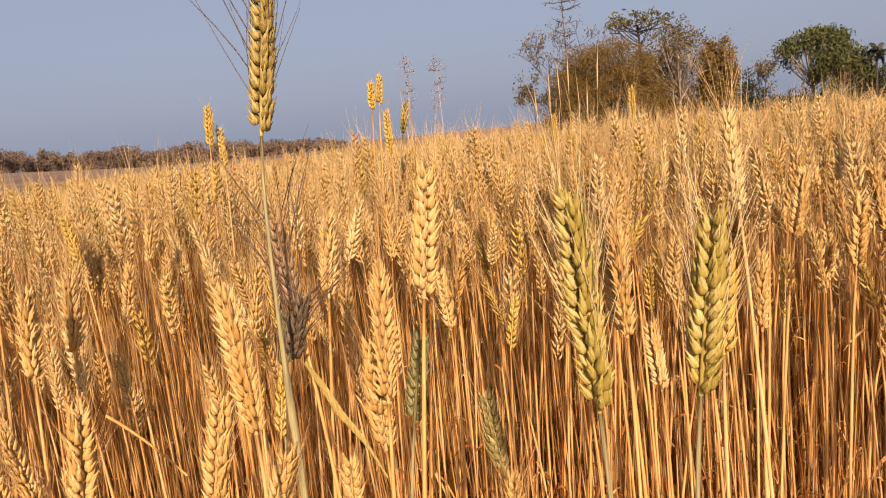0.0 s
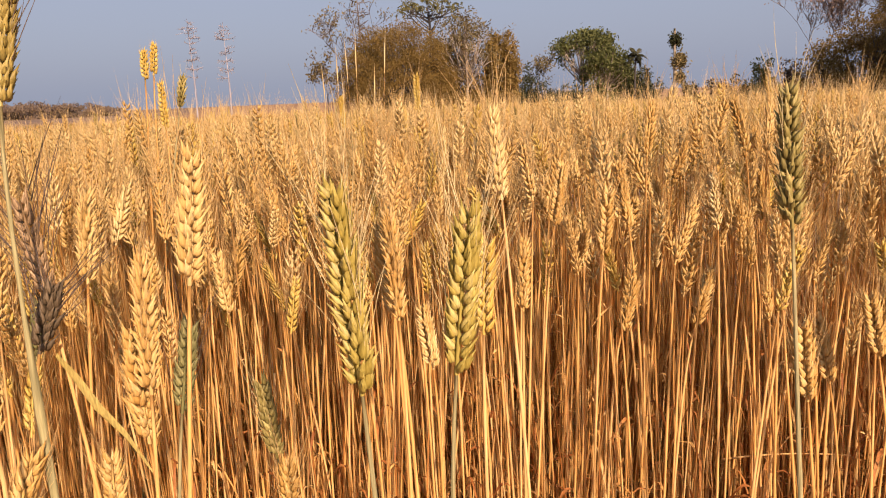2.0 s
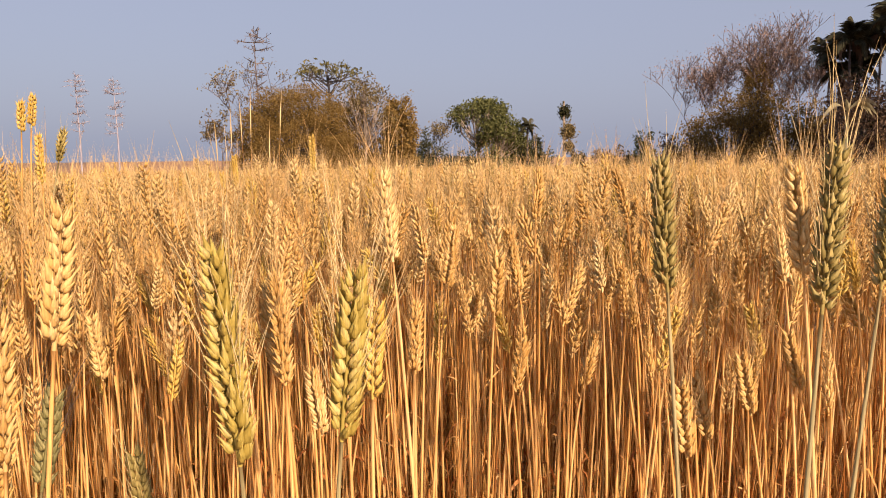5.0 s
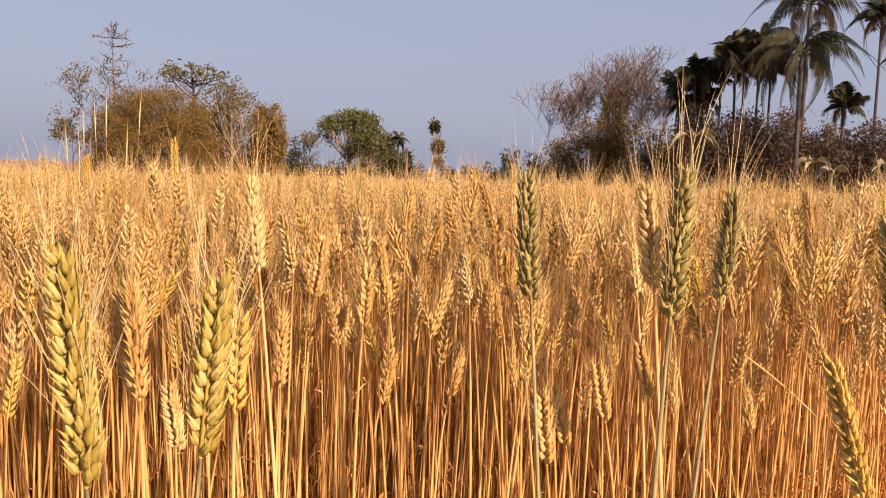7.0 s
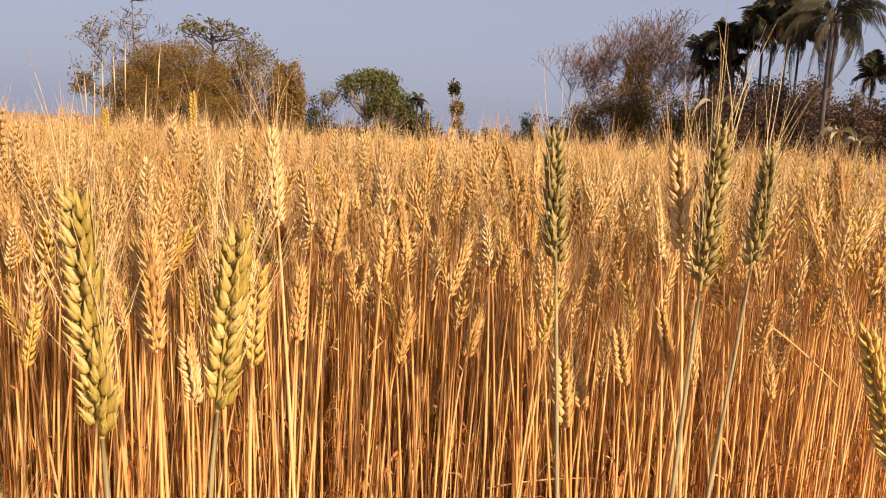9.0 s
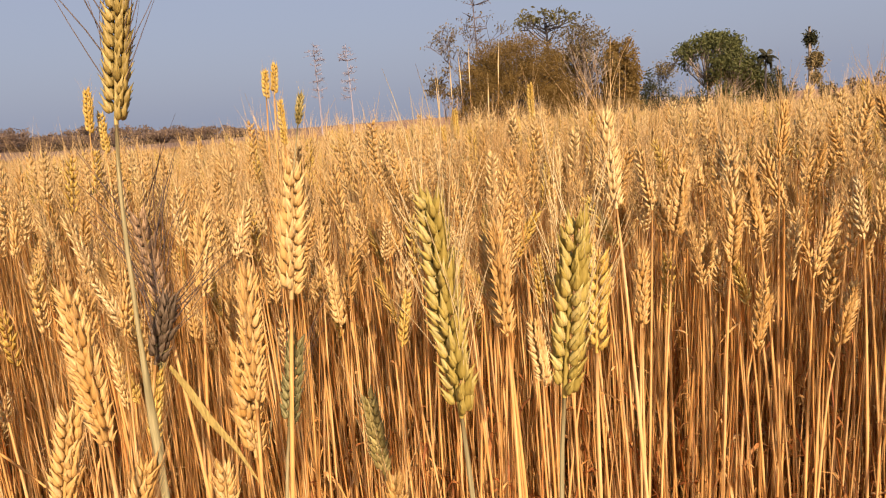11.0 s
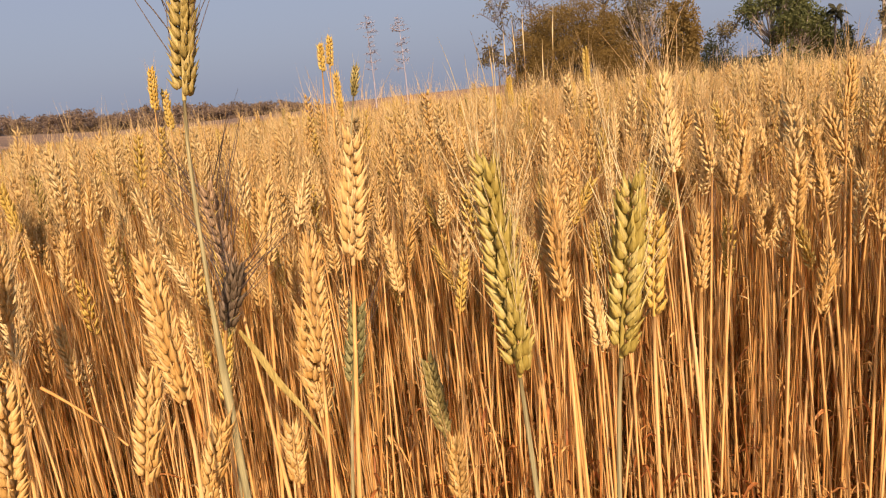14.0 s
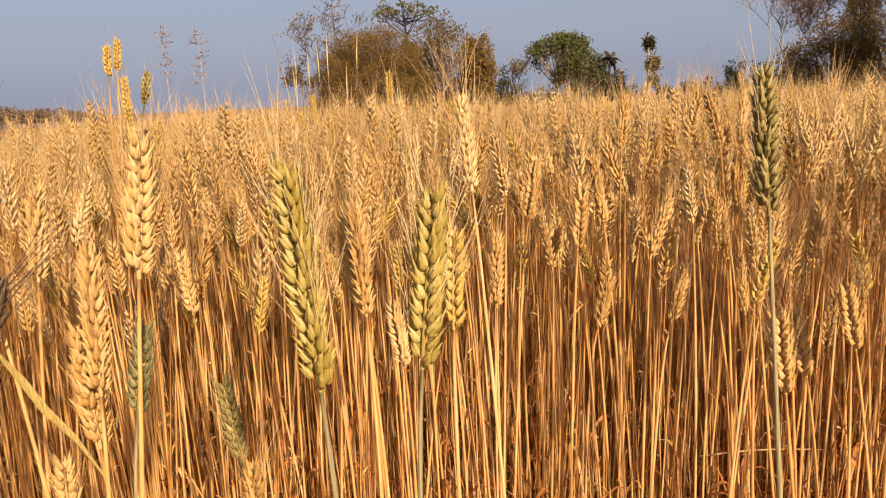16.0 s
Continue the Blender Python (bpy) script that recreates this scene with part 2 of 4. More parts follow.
def tubes(line, radius, sides):
    """Tubes along lines: line (k, n, 3), radius (k, n) or (n,)."""
    line = np.asarray(line, float)
    k, n = line.shape[:2]
    radius = np.broadcast_to(radius, (k, n))
    way = np.gradient(line, axis=1)
    way /= np.linalg.norm(way, axis=2, keepdims=True) + 1e-12
    ref = np.where(np.abs(way[..., 2:]) > 0.8, [1.0, 0, 0], [0, 0, 1.0])
    a = np.cross(way, ref)
    a /= np.linalg.norm(a, axis=2, keepdims=True) + 1e-12
    b = np.cross(way, a)
    ang = np.arange(sides) * 2 * np.pi / sides
    ring = line[:, :, None] + radius[..., None, None] * (a[:, :, None] * np.cos(ang)[:, None] + b[:, :, None] * np.sin(ang)[:, None])
    i, j = np.meshgrid(np.arange(n - 1), np.arange(sides), indexing="ij")
    p, q = i * sides + j, i * sides + (j + 1) % sides
    quad = np.stack([p, p + sides, q + sides, p, q + sides, q], -1).reshape(-1, 3)
    end = np.array([[(n - 1) * sides, (n - 1) * sides + s, (n - 1) * sides + s + 1] for s in range(1, sides - 1)]).reshape(-1, 3)
    f = np.concatenate([quad, end])
    return ring.reshape(-1, 3), (f[None] + (np.arange(k) * n * sides)[:, None, None]).reshape(-1, 3)


def curve_lines(base, top, bow, n):
    t = np.linspace(0, 1, n)[None, :, None]
    return base[:, None] * (1 - t) + top[:, None] * t + bow[:, None] * 4 * t * (1 - t)


def blades(root, way, length, width, droop, n, twist=0.6):
    """Thin folded leaves: each a strip of n steps that rises along way and droops."""
    k = len(root)
    t = np.linspace(0, 1, n)[None, :, None]
    flat = way * [1, 1, 0]
    line = root[:, None] + way[:, None] * t * length[:, None, None]
    line[..., 2] -= (droop * length)[:, None] * t[..., 0] ** 2
    side = np.stack([-flat[:, 1], flat[:, 0], np.zeros(k)], 1)
    side /= np.linalg.norm(side, axis=1, keepdims=True) + 1e-9
    half = width[:, None, None] * np.sin(np.pi * (0.12 + 0.88 * t)) * 0.5
    curl = twist * t * np.linspace(-1, 1, k)[:, None, None] * 2.0
    off = side[:, None] * np.cos(curl) * half + np.array([0, 0, 1.0]) * np.sin(curl) * half
    keel = line - np.array([0, 0, 0.25]) * half
    v = np.stack([line + off, keel, line - off], 2).reshape(k, -1, 3)
    i = np.arange(n - 1) * 3
    f = np.concatenate([np.stack(c, -1) for c in ((i, i + 1, i + 4), (i, i + 4, i + 3), (i + 1, i + 2, i + 5), (i + 1, i + 5, i + 4))])
    return v.reshape(-1, 3), (f[None] + (np.arange(k) * n * 3)[:, None, None]).reshape(-1, 3)


# ---------------------------------------------------------------- ear of wheat
def floret(sides, prof):
    """A pointed, keeled husk along z: prof rows of (height, radius)."""
    ang = np.arange(sides) * 2 * np.pi / sides
    keel = np.where(np.arange(sides) % 2, 0.86, 1.06) if sides > 5 else 1.0
    rings = [np.stack([r * keel * np.cos(ang) * 1.12, r * keel * np.sin(ang) * 0.9, np.full(sides, z)], 1) for z, r in prof[1:-1]]
    v = np.concatenate([[[0, 0, prof[0][0]]], *rings, [[0, 0, prof[-1][0]]]])
    m, f = len(rings), []
    for s in range(sides):
        e = (s + 1) % sides
        f.append((0, 1 + e, 1 + s))
        for r in range(m - 1):
            a, b = 1 + r * sides, 1 + (r + 1) * sides
            f += [(a + s, a + e, b + e), (a + s, b + e, b + s)]
        f.append((1 + (m - 1) * sides + s, 1 + (m - 1) * sides + e, len(v) - 1))
    return v, np.array(f)


PROF = {
    3: [(0, 0), (0.0014, 0.0016), (0.0042, 0.0027), (0.0076, 0.0021), (0.0108, 0.0010), (0.0175, 0)],
    2.5: [(0, 0), (0.003, 0.0022), (0.0080, 0.0018), (0.0158, 0)],
    1.5: [(0, 0), (0.0035, 0.0036), (0.0095, 0.0031), (0.0155, 0)],
    2: [(0, 0), (0.003, 0.0023), (0.0080, 0.0019), (0.0155, 0)],
    1: [(0, 0), (0.0055, 0.0040), (0.0150, 0)],
}


def rot(ax, deg):
    return np.array(Matrix.Rotation(radians(deg), 3, ax))


def spikelet(level, rnd):
    """Three husks spread like a fan (two at the second level, one broad one at the first), opening along y."""
    if level <= 1.5:
        v, f = floret(3, PROF[level])
        return v * [0.85, 1.15, 1], f
    v, f = floret({3: 6, 2.5: 4, 2: 3}[level], PROF[level])
    fans = ((-19, -0.0017, 0.92), (19, 0.0017, 0.92), (0, 0, 1.06)) + (((-31, -0.0024, 0.66), (31, 0.0024, 0.66)) if level == 3 else ()) if level > 2 else ((-20, -0.0016, 1.0), (20, 0.0016, 1.0))
    out = []
    for n, (deg, off, size) in enumerate(fans):
        w = (v * size) @ rot("X", -deg + rnd.uniform(-8, 8)).T + [(0, 0, 0.0011, 0.0013, 0.0013)[n], off, 0.0012 if n == 2 else 0]
        out.append((w, f))
    return join(*out)


def ear_layout(count, rnd, length=0.09):
    """Where the spikelets of an ear sit: height, side, lean and size."""
    rows = []
    for i in range(count):
        t = i / (count - 1)
        size = 0.72 + 0.45 * math.sin(math.pi * min(1, 0.16 + 0.70 * t)) ** 0.8 - 0.25 * max(0, t - 0.75)
        rows.append((0.003 + t * (length - 0.016), 1 if i % 2 else -1, 26 - 11 * t + rnd.uniform(-8, 8), 0.84 * size * rnd.uniform(0.9, 1.1)))
    return rows


def spikelet_turn(side, lean, rnd):
    return rot("Z", rnd.uniform(-20, 20) + (180 if side < 0 else 0)) @ rot("Y", lean)


def awn_lines(rows, rnd, reach, per, wide):
    """Awn centre lines that rise from the spikelets' tips."""
    lines = []
    for z, side, lean, size in rows:
        for _ in range(per):
            a, b = rnd.gauss(0, 0.13), rnd.gauss(0, 0.16)
            tip = np.array([side * (0.0035 + 0.0115 * math.sin(radians(lean))), rnd.uniform(-0.003, 0.003), z + 0.009])
            way = np.array([side * (math.sin(radians(lean)) * 0.45 + wide) + a, b, 1.0])
            way /= np.linalg.norm(way)
            end = tip + way * reach * rnd.uniform(0.7, 1.15)
            out = np.array([side * 0.06, rnd.uniform(-0.05, 0.05), 0]) * reach
            lines.append([tip, (tip + end) / 2 - out * 0.5, end])
    return np.array(lines)


def ear_template(seed, level, count, awns, reach):
    rnd = random.Random(seed)
    rows, pieces = ear_layout(count, rnd), []
    for z, side, lean, size in rows:
        v, f = spikelet(level, rnd)
        pieces.append(((v * size * 20 / (count + 4 * (level < 2.5))) @ spikelet_turn(side, lean, rnd).T + [side * 0.0016, 0, z], f))
    husk = join(*pieces)
    if not awns:
        return husk, None
    lines = awn_lines(rows, rnd, reach, awns, 0.10)
    if level > 2:
        return husk, tubes(lines, np.array([0.00030, 0.00025, 0.0001]), 3)
    # far off, an awn is one slim sliver
    a, c = lines[:, 0], lines[:, 2]
    w = np.cross(c - a, np.array([[rnd.gauss(0, 1), rnd.gauss(0, 1), 0.1] for _ in lines]))
    w *= ({2: 0.00030, 1.5: 0.00040}.get(level, 0.0009)) / np.linalg.norm(w, axis=1, keepdims=True)
    v = np.stack([a - w, a + w, c], 1).reshape(-1, 3)
    return husk, (v, np.arange(len(v)).reshape(-1, 3))


# ---------------------------------------------------------------- ground
def drop(r):
    """How far the field has sloped down at a distance r."""
    return 0.010 * np.clip(r - 4.0, 0.0, 56.0)


def land(x, y):
    """The field slopes down very gently; the far land rises again beyond its edge."""
    r, az = math.hypot(x, y), math.degrees(math.atan2(x, y))
    lift = min(1.0, max(0.0, (-20 - az) / 18)) * min(1.0, max(0.0, (170 + az) / 60))
    return 5.0 * lift * min(1.0, max(0.0, (r - 26) / 214)) - float(drop(r))


def ground():
    """One sheet to the horizon: fine clods near by, flat farther out."""
    radii = np.concatenate([np.linspace(0.0, 6.0, 76)[1:], np.geomspace(6.4, 2500, 40)])
    n = 160
    ang = np.arange(n) * 2 * np.pi / n
    v = [[0, 0, 0]]
    for r in radii:
        for a in ang:
            x, y = r * math.sin(a), r * math.cos(a)
            h = 0.018 * noise.noise(Vector((x * 4, y * 4, 0))) + 0.012 * noise.noise(Vector((x * 13, y * 13, 3))) + land(x, y) if r < 7 else land(x, y)
            v.append([x, y, h - 0.008])
    f = [(0, 1 + (s + 1) % n, 1 + s) for s in range(n)]
    for k in range(len(radii) - 1):
        a, b = 1 + k * n, 1 + (k + 1) * n
        for s in range(n):
            e = (s + 1) % n
            f += [(a + s, a + e, b + e), (a + s, b + e, b + s)]
    me = to_mesh("ground", v, f, SOIL)
    me.flip_normals()
    return tagged(part("ground", me), "dry brown crumbly field soil with straw litter", "ground", kind="structure")


ground()

# ---------------------------------------------------------------- single stalks near by
LABEL = {
    "ripe": ("ripe golden wheat stalk with a plump ear", "ripe"),
    "pale": ("ripe wheat stalk with a pale cream ear", "ripe"),
    "yellow": ("wheat stalk with a slim yellow ear", "ripe"),
    "olive": ("tall wheat stalk with an olive-gold ear and dark awns", "dark"),
    "green": ("half-ripe wheat stalk with a thick yellow-green ear", "green"),
    "greygreen": ("unripe wheat stalk with a grey-green ear", "green"),
    "dark": ("short wheat stalk with a dark green ear", "dark"),
    "black": ("blighted wheat stalk with a black bristling ear", "dark"),
    "dead": ("withered wheat stalk with a grey-brown ear and black awns", "dark"),
    "silver": ("bleached wheat stalk with widely spread awns", "ripe"),
}
rnd_mesh = random.Random(11)
SPIKELETS = {k: [to_mesh("spikelet", *spikelet(3, rnd_mesh), HUSK[k]) for _ in range(4)] for k in HUSK}

PLAIN_SPIKELETS = {k: [to_mesh("spikelet", *spikelet(2.5, rnd_mesh), HUSK[k]) for _ in range(3)] for k in ("ripe", "pale", "yellow", "silver")}


def one_awn(bend, k=1.0):
    t = np.linspace(0, 1, 5)
    line = np.stack([bend * 0.06 * t * t, 0.2 * bend * 0.06 * t, 0.06 * t], 1)[None]
    return tubes(line, np.array([0.00018, 0.00017, 0.00014, 0.0001, 0.00004]) * k, 4)


AWNS = {k: [to_mesh("awn", *one_awn(b, {"dark": 1.7, "green": 1.45}.get(k, 1.25)), AWN[k]) for b in (-0.18, -0.06, 0.05, 0.16)] for k in AWN}


def as_matrix(turn, place, size=1.0):
    m = Matrix(turn.tolist()).to_4x4()
    m = m @ Matrix.Diagonal((size, size, size, 1))
    m.translation = place
    return m


stalk_count = 0


def wheat_stalk(foot, low, tip, kind, reach):
    """A stalk from its foot on the ground to the ear between low and tip, with separate spikelets and awns."""
    global stalk_count
    stalk_count += 1
    rnd = random.Random(100 + stalk_count)
    low, tip = np.array(low), np.array(tip)
    thing = tagged(new("wheat_stalk"), LABEL[kind][0], "wheat", "wheat stalks close by")
    thing.location = (*foot, -0.006)
    root = np.array([*foot, -0.006])
    green = kind in ("green", "greygreen", "olive", "dark")
    axis = tip - low
    length = np.linalg.norm(axis)
    ease = low - axis / length * 0.10
    t = np.linspace(0, 1, 14)[:, None]
    line = (1 - t) ** 3 * root + 3 * t * (1 - t) ** 2 * (root * 0.55 + ease * 0.45) + 3 * t * t * (1 - t) * ease + t ** 3 * low
    rad = np.interp(t[:, 0], (0, 0.3, 0.85, 1), (0.0021, 0.0018, 0.0014, 0.0011))
    for node in (4, 9):
        rad[node] *= 1.22
    if kind == "olive":                                # a loose leaf sheath wraps the lower stem
        rad = np.where(line[:, 2] < 0.86, rad * 1.7, rad)
    v, f = tubes((line - root)[None], rad, 8)
    part("stem", to_mesh("stem", v, f, GREEN_STRAW if green else STRAW), thing, "grey-green stem" if green else "")
    if kind != "yellow" or rnd.random() < 0.4:
        at = line[rnd.choice((4, 5, 6))] - root
        a = rnd.uniform(0, 6.28)
        way = np.array([[math.cos(a) * 0.6, math.sin(a) * 0.6, 0.75]])
        v, f = blades(at[None], way, np.array([rnd.uniform(0.08, 0.15)]), np.array([0.005]), np.array([rnd.uniform(0.9, 1.6)]), 9)
        part("leaf", to_mesh("leaf", v, f, DRY_LEAF), thing, "dry curled leaf")
    spin = rnd.uniform(0, math.pi)
    frame_of_ear = turns(axis[None], np.array([spin]), [1.0])[0]
    rachis = tubes(np.array([[[0, 0, 0], [0.0006, 0, length * 0.5], [0, 0, length - 0.012]]]), np.array([0.0014, 0.0012, 0.0008]), 6)
    ear = part("ear", to_mesh("ear", *rachis, HUSK[kind]), thing, m=as_matrix(frame_of_ear, low - root))
    count = round(20 * length / 0.09)
    plump = {"yellow": 0.86, "silver": 0.9, "dead": 0.85, "dark": 0.85, "green": 1.04, "greygreen": 0.98, "ripe": 1.08, "pale": 1.0}.get(kind, 1.0)
    rows = ear_layout(count, rnd, length)
    for z, side, lean, size in rows:
        m = as_matrix(spikelet_turn(side, lean, rnd), (side * 0.0016, 0, z), size * plump)
        part("spikelet", rnd.choice(SPIKELETS[kind]), ear, m=m)
    wide = {"silver": 0.26, "dead": 0.24, "black": 0.45}.get(kind, 0.07)
    if kind == "olive":
        for u in (0.25, 0.4, 0.5, 0.62, 0.75, 0.85, 0.95):
            way = (frame_of_ear.T @ np.array([-0.42 + rnd.uniform(-0.1, 0.1), rnd.uniform(-0.1, 0.1), 1.0]))[None]
            a = frame_of_ear.T @ np.array([-0.005, 0, 0]) + [0, 0, u * length]
            m = as_matrix(turns(way, np.array([rnd.uniform(0, 6.28)]), [1.0])[0], a, 1.35)
            part("awn", rnd.choice(AWNS["dark"]), ear, m=m)
    for a, _, c in awn_lines(rows[3:], rnd, reach, {"yellow": 1, "dark": 1, "greygreen": 1, "olive": 1, "black": 3}.get(kind, 2), wide):
        way = (c - a)[None]
        m = as_matrix(turns(way, np.array([rnd.uniform(0, 6.28)]), [1.0])[0], a, float(np.linalg.norm(way)) / 0.06)
        part("awn", rnd.choice(AWNS[LABEL[kind][1]]), ear, m=m)
    return thing


wheat_stalk((-0.112, 0.560), (-0.119, 0.502, 1.034), (-0.105, 0.505, 1.130), "olive", .06)
wheat_stalk((-0.110, 0.452), (-0.023, 0.464, 0.923), (-0.013, 0.465, 1.011), "pale", .055)
wheat_stalk((0.104, 0.385), (0.061, 0.358, 0.880), (0.053, 0.359, 0.996), "green", .058)
wheat_stalk((0.112, 0.400), (0.118, 0.377, 0.876), (0.129, 0.374, 0.978), "green", .058)
wheat_stalk((0.190, 0.491), (0.179, 0.503, 0.853), (0.183, 0.503, 0.934), "yellow", .06)
wheat_stalk((-0.064, 0.605), (-0.129, 0.589, 0.895), (-0.138, 0.586, 0.979), "dead", .065)
wheat_stalk((-0.105, 0.574), (-0.135, 0.566, 0.861), (-0.117, 0.571, 0.918), "black", .06)
wheat_stalk((-0.232, 0.790), (-0.196, 0.798, 0.784), (-0.184, 0.801, 0.853), "dark", .05)
wheat_stalk((-0.220, 0.411), (-0.133, 0.441, 0.854), (-0.141, 0.438, 0.954), "ripe", .03)
wheat_stalk((-0.007, 0.521), (-0.063, 0.512, 0.804), (-0.066, 0.511, 0.892), "ripe", .04)
wheat_stalk((-0.110, 0.538), (-0.044, 0.560, 0.803), (-0.030, 0.562, 0.881), "dark", .05)
wheat_stalk((-0.261, 0.432), (-0.176, 0.468, 0.791), (-0.161, 0.474, 0.874), "ripe", .04)
wheat_stalk((-0.293, 0.447), (-0.153, 0.496, 0.750), (-0.129, 0.504, 0.820), "ripe", .04)
wheat_stalk((0.009, 0.636), (-0.108, 0.612, 0.697), (-0.106, 0.613, 0.762), "ripe", .04)
wheat_stalk((-0.341, 0.423), (-0.264, 0.469, 0.786), (-0.255, 0.475, 0.876), "ripe", .04)
wheat_stalk((0.071, 0.631), (0.025, 0.632, 0.718), (0.016, 0.632, 0.802), "greygreen", .06)
wheat_stalk((0.091, 0.618), (0.032, 0.620, 0.659), (0.033, 0.620, 0.729), "ripe", .05)
wheat_stalk((-0.519, 0.627), (-0.505, 0.639, 0.834), (-0.499, 0.644, 0.913), "ripe", .05)
wheat_stalk((-0.395, 0.580), (-0.356, 0.604, 0.853), (-0.352, 0.607, 0.938), "ripe", .05)
wheat_stalk((-0.697, 0.640), (-0.590, 0.729, 0.703), (-0.574, 0.743, 0.759), "ripe", .04)
wheat_stalk((-0.552, 0.630), (-0.502, 0.669, 0.660), (-0.494, 0.675, 0.720), "ripe", .04)
wheat_stalk((-0.415, 0.667), (-0.366, 0.694, 0.852), (-0.361, 0.697, 0.932), "ripe", .05)
wheat_stalk((-0.574, 0.885), (-0.593, 0.872, 0.870), (-0.604, 0.864, 0.944), "yellow", .05)
wheat_stalk((-0.492, 1.068), (-0.523, 1.053, 0.890), (-0.535, 1.047, 0.969), "yellow", .05)
wheat_stalk((0.290, 0.580), (0.232, 0.597, 0.940), (0.224, 0.599, 1.026), "silver", .072)
wheat_stalk((0.182, 0.697), (0.190, 0.695, 0.756), (0.182, 0.697, 0.831), "pale", .04)
wheat_stalk((0.133, 0.579), (0.131, 0.578, 0.849), (0.126, 0.578, 0.947), "ripe", .06)
wheat_stalk((-0.112, 1.317), (-0.082, 1.319, 0.994), (-0.083, 1.319, 1.079), "yellow", .04)
wheat_stalk((-0.143, 1.458), (-0.102, 1.462, 1.088), (-0.095, 1.462, 1.152), "yellow", .02)
wheat_stalk((-0.189, 1.425), (-0.115, 1.432, 1.078), (-0.112, 1.432, 1.138), "yellow", .02)
wheat_stalk((-0.261, 1.322), (-0.058, 1.333, 1.028), (-0.046, 1.334, 1.087), "greygreen", .03)
wheat_stalk((-0.453, 1.337), (-0.405, 1.352, 1.038), (-0.399, 1.354, 1.122), "yellow", .03)
wheat_stalk((-0.441, 1.374), (-0.394, 1.388, 1.003), (-0.394, 1.388, 1.083), "yellow", .03)
wheat_stalk((0.459, 1.676), (0.446, 1.680, 0.996), (0.444, 1.680, 1.091), "yellow", .055)
wheat_stalk((0.322, 1.769), (0.285, 1.774, 0.964), (0.283, 1.775, 1.049), "yellow", .06)
wheat_stalk((0.259, 1.661), (0.240, 1.664, 0.926), (0.238, 1.664, 1.011), "yellow", .05)
wheat_stalk((0.424, 0.363), (0.370, 0.408, 0.932), (0.364, 0.414, 1.034), "greygreen", .05)
wheat_stalk((0.400, 0.335), (0.402, 0.308, 0.932), (0.405, 0.305, 1.042), "greygreen", .075)
wheat_stalk((0.475, 0.400), (0.516, 0.350, 0.931), (0.520, 0.346, 1.027), "greygreen", .075)
wheat_stalk((0.598, 0.164), (0.565, 0.239, 0.918), (0.559, 0.252, 1.012), "greygreen", .05)
wheat_stalk((0.560, 0.096), (0.501, 0.222, 0.818), (0.488, 0.249, 0.922), "yellow", .05)
wheat_stalk((0.510, 0.423), (0.456, 0.475, 0.766), (0.450, 0.482, 0.841), "ripe", .05)
wheat_stalk((0.701, 0.506), (0.640, 0.575, 0.744), (0.630, 0.585, 0.818), "ripe", .05)
wheat_stalk((0.785, 0.513), (0.727, 0.585, 0.755), (0.716, 0.599, 0.833), "ripe", .05)
wheat_stalk((0.873, 0.561), (0.842, 0.605, 0.859), (0.835, 0.615, 0.933), "yellow", .05)
wheat_stalk((0.561, 0.359), (0.516, 0.415, 0.930), (0.509, 0.424, 1.029), "pale", .06)
wheat_stalk((0.937, 0.420), (0.868, 0.534, 0.703), (0.862, 0.544, 0.772), "ripe", .05)
wheat_stalk((0.689, 0.775), (0.659, 0.799, 0.792), (0.652, 0.805, 0.877), "ripe", .05)
wheat_stalk((0.794, 0.865), (0.759, 0.895, 0.827), (0.749, 0.903, 0.916), "ripe", .05)
wheat_stalk((0.497, 0.963), (0.498, 0.962, 0.781), (0.494, 0.964, 0.866), "pale", .045)
wheat_stalk((0.310, 0.738), (0.309, 0.739, 0.791), (0.311, 0.738, 0.881), "ripe", .05)
wheat_stalk((0.477, 0.843), (0.490, 0.836, 0.718), (0.506, 0.827, 0.796), "ripe", .04)
wheat_stalk((0.533, 0.795), (0.559, 0.776, 0.729), (0.574, 0.765, 0.812), "ripe", .04)
wheat_stalk((0.677, 0.596), (0.638, 0.635, 0.694), (0.625, 0.648, 0.777), "ripe", .05)
wheat_stalk((0.757, 0.553), (0.715, 0.603, 0.884), (0.706, 0.615, 0.983), "silver", .06)
wheat_stalk((0.370, 0.897), (0.412, 0.878, 0.857), (0.424, 0.872, 0.946), "ripe", .05)
wheat_stalk((0.432, 0.823), (0.449, 0.814, 0.827), (0.455, 0.811, 0.917), "ripe", .05)
wheat_stalk((0.541, 0.806), (0.496, 0.833, 0.856), (0.482, 0.841, 0.945), "ripe", .05)
wheat_stalk((0.506, 1.259), (0.524, 1.252, 0.826), (0.522, 1.252, 0.911), "ripe", .06)
wheat_stalk((0.158, 0.597), (0.135, 0.602, 0.843), (0.124, 0.604, 0.932), "ripe", .05)
wheat_stalk((-0.114, 0.488), (-0.056, 0.496, 0.845), (-0.052, 0.497, 0.945), "ripe", .045)
wheat_stalk((-0.040, 0.930), (-0.008, 0.931, 0.774), (-0.016, 0.931, 0.859), "pale", .05)
wheat_stalk((-0.190, 0.657), (-0.116, 0.671, 0.886), (-0.107, 0.673, 0.970), "pale", .05)
wheat_stalk((0.046, 1.102), (0.070, 1.101, 0.826), (0.066, 1.101, 0.911), "ripe", .05)
wheat_stalk((-0.643, 0.920), (-0.589, 0.954, 0.899), (-0.586, 0.956, 0.979), "yellow", .05)
wheat_stalk((0.445, 1.660), (0.428, 1.664, 0.856), (0.422, 1.665, 0.941), "ripe", .06)
